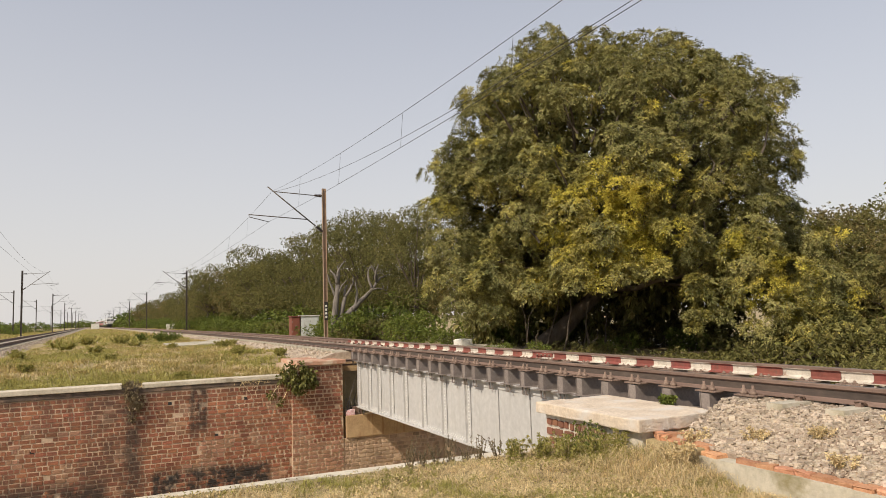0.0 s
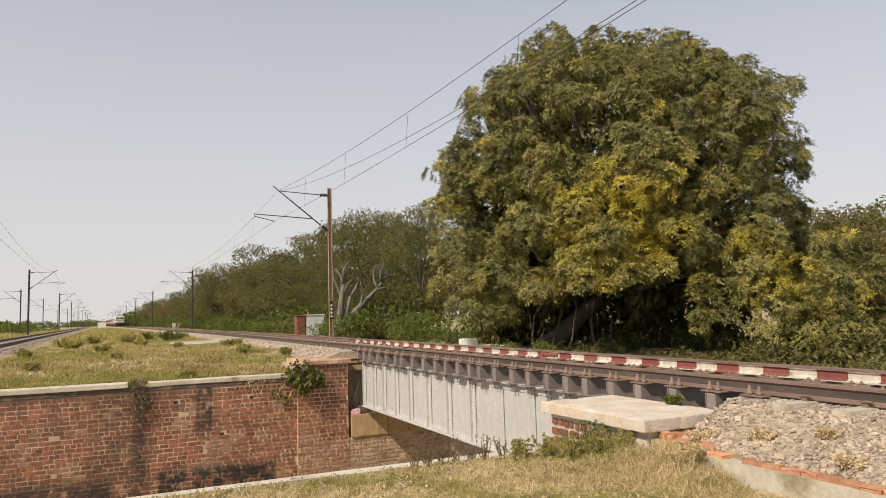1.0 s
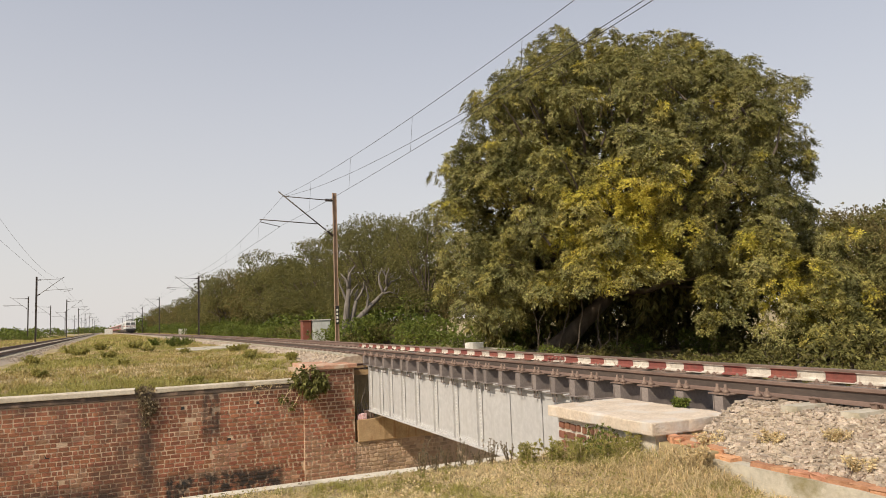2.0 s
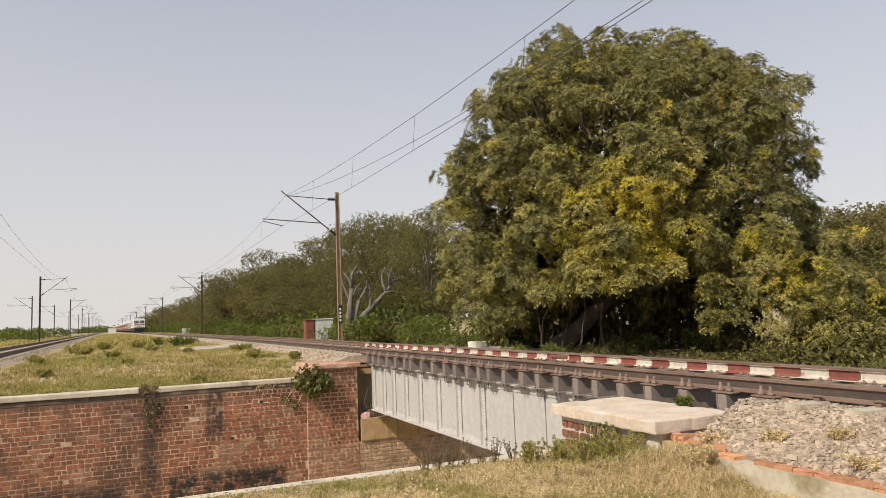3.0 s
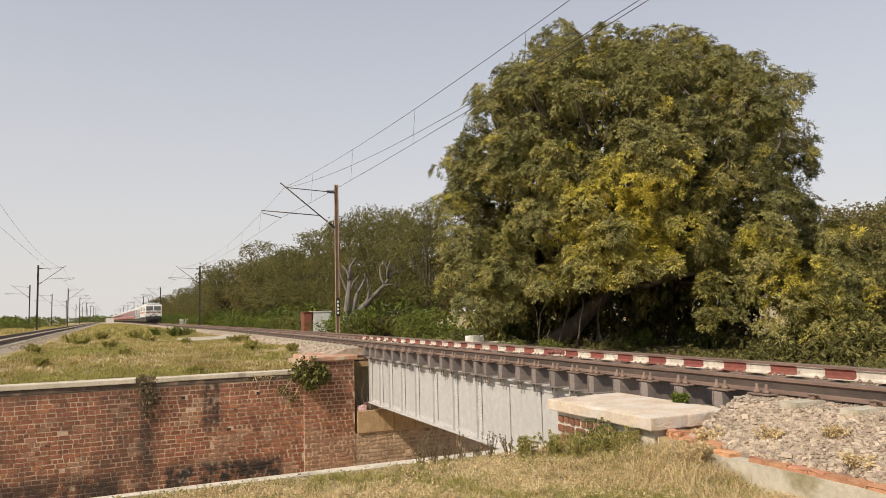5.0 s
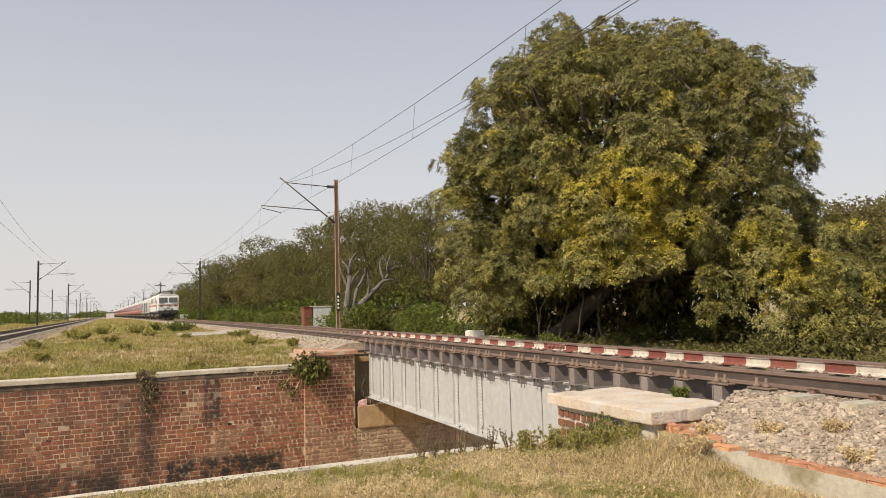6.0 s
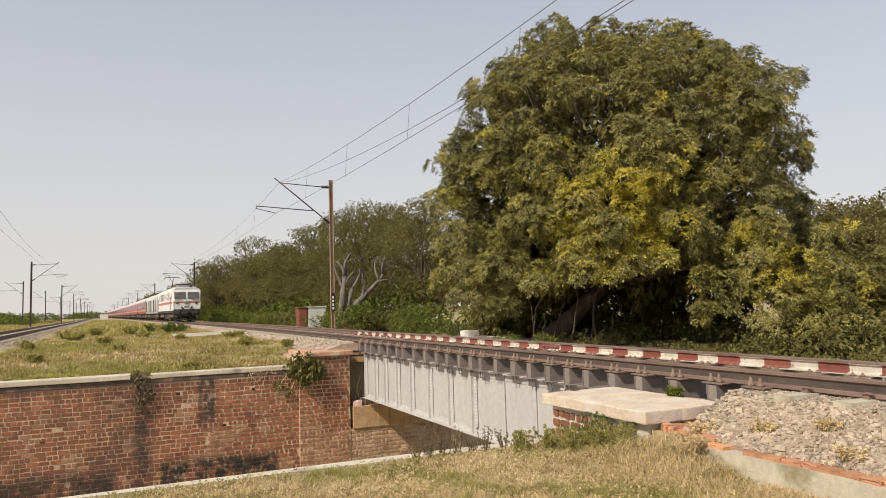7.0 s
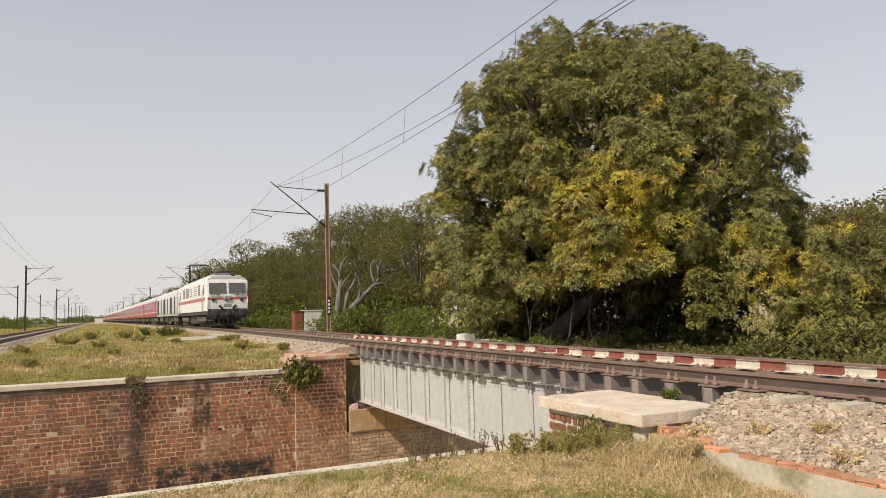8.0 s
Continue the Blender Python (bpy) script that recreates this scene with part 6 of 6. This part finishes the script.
# ---- ballast stones and the broken brick kerb ----
def stones(name, spots, lo, hi, mat, label):
    ico = unit(np.array([(x, y, z) for x in (-1, 1) for y in (-1, 1) for z in (-1, 1)], float))
    tri = np.array([(0, 1, 3), (0, 3, 2), (4, 6, 7), (4, 7, 5), (0, 4, 5), (0, 5, 1), (2, 3, 7), (2, 7, 6), (0, 2, 6), (0, 6, 4), (1, 5, 7), (1, 7, 3)])
    spots = np.array(spots)
    n = len(spots)
    size = rng.uniform(lo, hi, (n, 1, 1)) * (1 + 0.6 * (rng.random((n, 1, 1)) > 0.9))
    shape = ico[None] * rng.uniform(0.6, 1.35, (n, 8, 1)) * rng.uniform(0.6, 1.25, (n, 1, 3)) * np.array([1.1, 1.1, 0.7]) * size
    a = rng.uniform(0, 6.28, n)
    c, s = np.cos(a)[:, None], np.sin(a)[:, None]
    x, y, z = shape[..., 0], shape[..., 1], shape[..., 2]
    v = np.stack([x * c - y * s, x * s + y * c, z], -1) + spots[:, None, :]
    f = (np.arange(n)[:, None, None] * 8 + tri[None]).reshape(-1, 3)
    tagged(cloud(name, v.reshape(-1, 3), f, mat), label, "ballast", kind="stuff")


def bed_z(d):
    """Height of the ballast at a distance from the line's centre."""
    d = abs(d)
    return -0.20 if d < 0.6 else -0.20 - 0.04 * (d - 0.6) / 0.75 if d < 1.35 else -0.24 - 0.38 * (d - 1.35) / 0.66


r = random.Random(8)
pts = []
for _ in range(11500):
    x, y = r.uniform(5.5, 6.72), 0.5 + 5.5 * r.random()
    pts.append((x, y, bed_z(x - D) + r.uniform(-0.015, 0.018)))
for _ in range(1600):
    x, y = r.uniform(6.8, 9.2), 0.5 + 5.3 * r.random()
    pts.append((x, y, bed_z(x - D) + r.uniform(-0.02, 0.02)))
stones("ballast_stones", pts, 0.013, 0.034, "stone", "loose grey and tan ballast stones on the shoulder")
pts = []
for _ in range(4000):
    y = 21.9 + 40 * r.random() ** 1.6
    d = r.uniform(-2.5, 1.2)
    zz = -0.24 - 0.38 * max(0, -d - 1.35) / 1.2 if d < -1.35 else bed_z(d)
    pts.append((centre(y) + d, y, zz + r.uniform(-0.01, 0.03)))
for _ in range(1800):
    y = 36 + 60 * r.random()
    d = r.uniform(1.3, 2.9)
    pts.append((centre_left(y) + d, y, -0.24 - 0.38 * max(0, d - 1.35) / 1.35 + r.uniform(-0.01, 0.03)))
stones("ballast_stones", pts, 0.030, 0.055, "stone", "dusty ballast stones along the far track")

kerb = tagged(part("kerb_wall", a_box(5.36, 5.60, -12, 5.62, -1.2, -0.665), "conc"), "low retaining wall of flaking grey plaster beside the ballast", "wall", kind="structure")


def loose_brick(x, y, z, turn, tilt, w, d, h, seed, parent):
    rr = random.Random(seed)
    bm = a_box(-w / 2, w / 2, -d / 2, d / 2, 0, h, 0.012)
    for v in bm.verts:
        v.co += Vector((rr.uniform(-1, 1), rr.uniform(-1, 1), rr.uniform(-1, 1))) * 0.008
    ob = part("brick", bm, "brick_orange", parent)
    ob.matrix_basis = pose(x, y, z, tilt, rr.uniform(-4, 4), turn)


y = 5.6
k = 0
while y > 0.2:
    w = r.uniform(0.13, 0.23)
    if r.random() > 0.06:
        loose_brick(5.47 + r.uniform(-0.02, 0.02), y - w / 2, -0.692, 90 + r.uniform(-5, 5), r.uniform(-3, 3), w - 0.006, 0.16, 0.068, k, kerb)
    y -= w
    k += 1
rubble = tagged(part("rubble_bank", a_box(5.32, 6.15, 5.50, 6.26, -1.1, -0.60, 0.03), "soil"), "broken orange brick footing beside the stone slab", "wall", kind="structure")
for k in range(22):
    loose_brick(r.uniform(5.45, 6.0), r.uniform(5.55, 6.15), -0.635 + r.uniform(-0.012, 0.012) + 0.035 * (k % 3 == 0), r.uniform(-20, 20) + 90 * (k % 2), r.uniform(-5, 5), r.uniform(0.12, 0.24), r.uniform(0.10, 0.13), 0.065, 100 + k, rubble)


# ---- line-side things ----
def cabinet(x0, x1, y0, y1, z0, z1, mat, label, handle):
    root = thing("line_side_cabinet", label, "cabinet", at=((x0 + x1) / 2, y0, z0))
    w = (x1 - x0) / 2
    h = z1 - z0
    part("plinth", a_box(-w - 0.03, w + 0.03, -0.03, y1 - y0 + 0.03, -0.2, 0.08, 0.01), "conc", root)
    part("body", a_box(-w, w, 0, y1 - y0, 0.08, h - 0.06, 0.012), mat, root)
    part("roof", a_box(-w - 0.06, w + 0.06, -0.07, y1 - y0 + 0.05, h - 0.06, h, 0.012), "white_paint" if mat != "cabinet_red" else mat, root)
    for s in ((-1, 1) if w > 0.4 else (0,)):
        a, b = (s * w / 2 - w / 2 + 0.03, s * w / 2 + w / 2 - 0.03) if s else (-w + 0.04, w - 0.04)
        dr = part("door", a_box(a, b, -0.022, -0.002, 0.14, h - 0.12, 0.004), mat, root)
        part("handle", a_box((a + b) / 2 - 0.02, (a + b) / 2 + 0.02, -0.06, -0.023, h * 0.45, h * 0.56), handle, dr)
        part("hinge", a_box(a - 0.01, a + 0.02, -0.034, -0.023, h * 0.25, h * 0.3), handle, dr)
        part("hinge", a_box(a - 0.01, a + 0.02, -0.034, -0.023, h * 0.7, h * 0.75), handle, dr)


cabinet(11.46, 12.70, 48.0, 48.8, -0.42, 1.10, "cabinet_grey", "pale grey steel signal cabinet with a white roof", "loco_grey")
cabinet(10.80, 11.38, 48.0, 48.8, -0.40, 1.08, "cabinet_red", "red oxide steel cabinet beside the grey one", "loco_grey")
cabinet(8.8, 10.3, 150, 151, -0.45, 0.75, "white_paint", "small white line-side box before the bushes", "loco_grey")
cabinet(-9.2, -6.4, 300, 302, -0.4, 1.7, "white_paint", "small white hut between the distant tracks", "loco_grey")
stone_slab("concrete_slab", 2.4, 3.8, 38.0, 43.8, -0.42, -0.29, "conc", "old flat concrete slab lying in the grass", 21)
stone_slab("concrete_slab", 3.85, 5.1, 39.5, 44.5, -0.42, -0.285, "conc", "old flat concrete slab lying in the grass", 24)
stone_slab("concrete_slab", 5.15, 6.1, 41.5, 47.0, -0.42, -0.285, "conc", "old flat concrete slab lying in the grass", 27)
stone_slab("white_block", 12.75, 13.25, 25.8, 26.6, -0.62, -0.19, "white_paint", "whitewashed block at the end of the canal parapet", 31)
stone_slab("parapet_slab", 12.8, 13.2, 22.9, 25.5, -0.62, -0.38, "coping", "low pale parapet slab beyond the line", 34)
for z0, z1, y0 in ((-0.475, -0.415, 20.50), (-0.60, -0.55, 20.62), (-0.475, -0.42, 20.75)):
    bm = bmesh.new()
    box(bm, 5.95, 7.3, y0, y0 + 0.10, z0, z0 + 0.012)
    box(bm, 5.95, 7.3, y0, y0 + 0.10, z1 - 0.012, z1)
    box(bm, 5.95, 7.3, y0 + 0.04, y0 + 0.06, z0 + 0.012, z1 - 0.012)
    tagged(part("steel_joist", bm, "rail"), "rust-red steel joist at the abutment edge", "joist", "joists at the abutment")
bm = bmesh.new()
rr = random.Random(2)
for k in range(7):
    box(bm, 6.22 + rr.uniform(0, 0.14), 6.38 + rr.uniform(0, 0.12), 20.48 + rr.uniform(0, 0.08), 20.62 + rr.uniform(0, 0.12), -2.07, -2.0 + rr.uniform(0, 0.12), 0.01)
tagged(part("litter_heap", bm, "litter"), "small heap of faded pink and white litter on the bed stone", "litter")
root = thing("dry_sticks", "bare dry sticks caught behind the girder end", "plant", at=(6.3, 20.72, -2.05))
bm = bmesh.new()
for k in range(26):
    a = Vector((rr.uniform(-0.2, 0.6), rr.uniform(-0.2, 0.3), 0))
    limb(bm, a, a + Vector((rr.uniform(-0.3, 0.3), rr.uniform(-0.2, 0.2), rr.uniform(0.3, 1.2))), 0.012, 0.004, 0.15, rr, 5, 4)
part("bare_twig", bm, "bark_pale", root)["kind"] = "stuff"


# ---- bricks ----
def wing_mat(x, z):
    """Most bricks are red, some beds of them washed out."""
    return "brick_pale" if noise.noise((x * 1.1, z * 1.4, 2.0)) + 0.5 * noise.noise((x * 2.7, z * 2.7, 7.0)) < -0.30 else "brick"


HOLES = [(a - 0.05, a + 0.05, b - 0.07, b) for a, b in ((-1.9, -2.28), (-0.5, -3.28), (1.3, -1.31), (2.51, -2.27), (1.33, -3.3), (3.31, -1.33))]
brick_face(wall_wing, 2.06, 4.60, -3.9, -1.0, FW, 1, wing_mat, 300, seed=2, holes=HOLES)
brick_face(wall_wing, -4.5, 2.05, -3.9, -1.0, FW, 1, wing_mat, 0, seed=3, holes=HOLES)
brick_face(wall_pier, 4.605, 6.11, -3.9, -0.53, CANAL1 - 0.01, 1, lambda x, z: "brick_pale" if z < -2.5 + 0.9 * noise.noise((x * 1.3, z, 3)) else "brick", 300, seed=4)
brick_face(wall_abut, 6.15, 9.3, -3.9, -2.73, CANAL1 + 0.02, 1, lambda x, z: "brick_tan", 200, seed=5)
brick_face(wall_pier_s, 6.85, 8.18, -1.15, -0.55, 5.30, 1, lambda x, z: "brick" if x > 7.3 + 0.3 * noise.noise((x * 3, z * 3, 1)) else "brick_pale", 120, along="y", seed=6)
for (a, b, c, d) in HOLES:
    part("weep_hole", a_box(a, b, FW - 0.004, FW + 0.02, c + 0.02, d + 0.03), "black", wall_wing)


def motions():
    """The train runs towards the bridge, each vehicle lying on the bend of the line."""
    for ob, back in TRAIN:
        rows = []
        for i in range(17):
            t = i * 0.5
            y = train_front(t) + back
            y2 = y + 20.0
            turn = math.degrees(math.atan2(-(centre(y2) - centre(y)), y2 - y))
            rows.append((t, pose(centre(y), y, 0.003, 0, 0, turn)))
        walk(ob, rows)


motions()
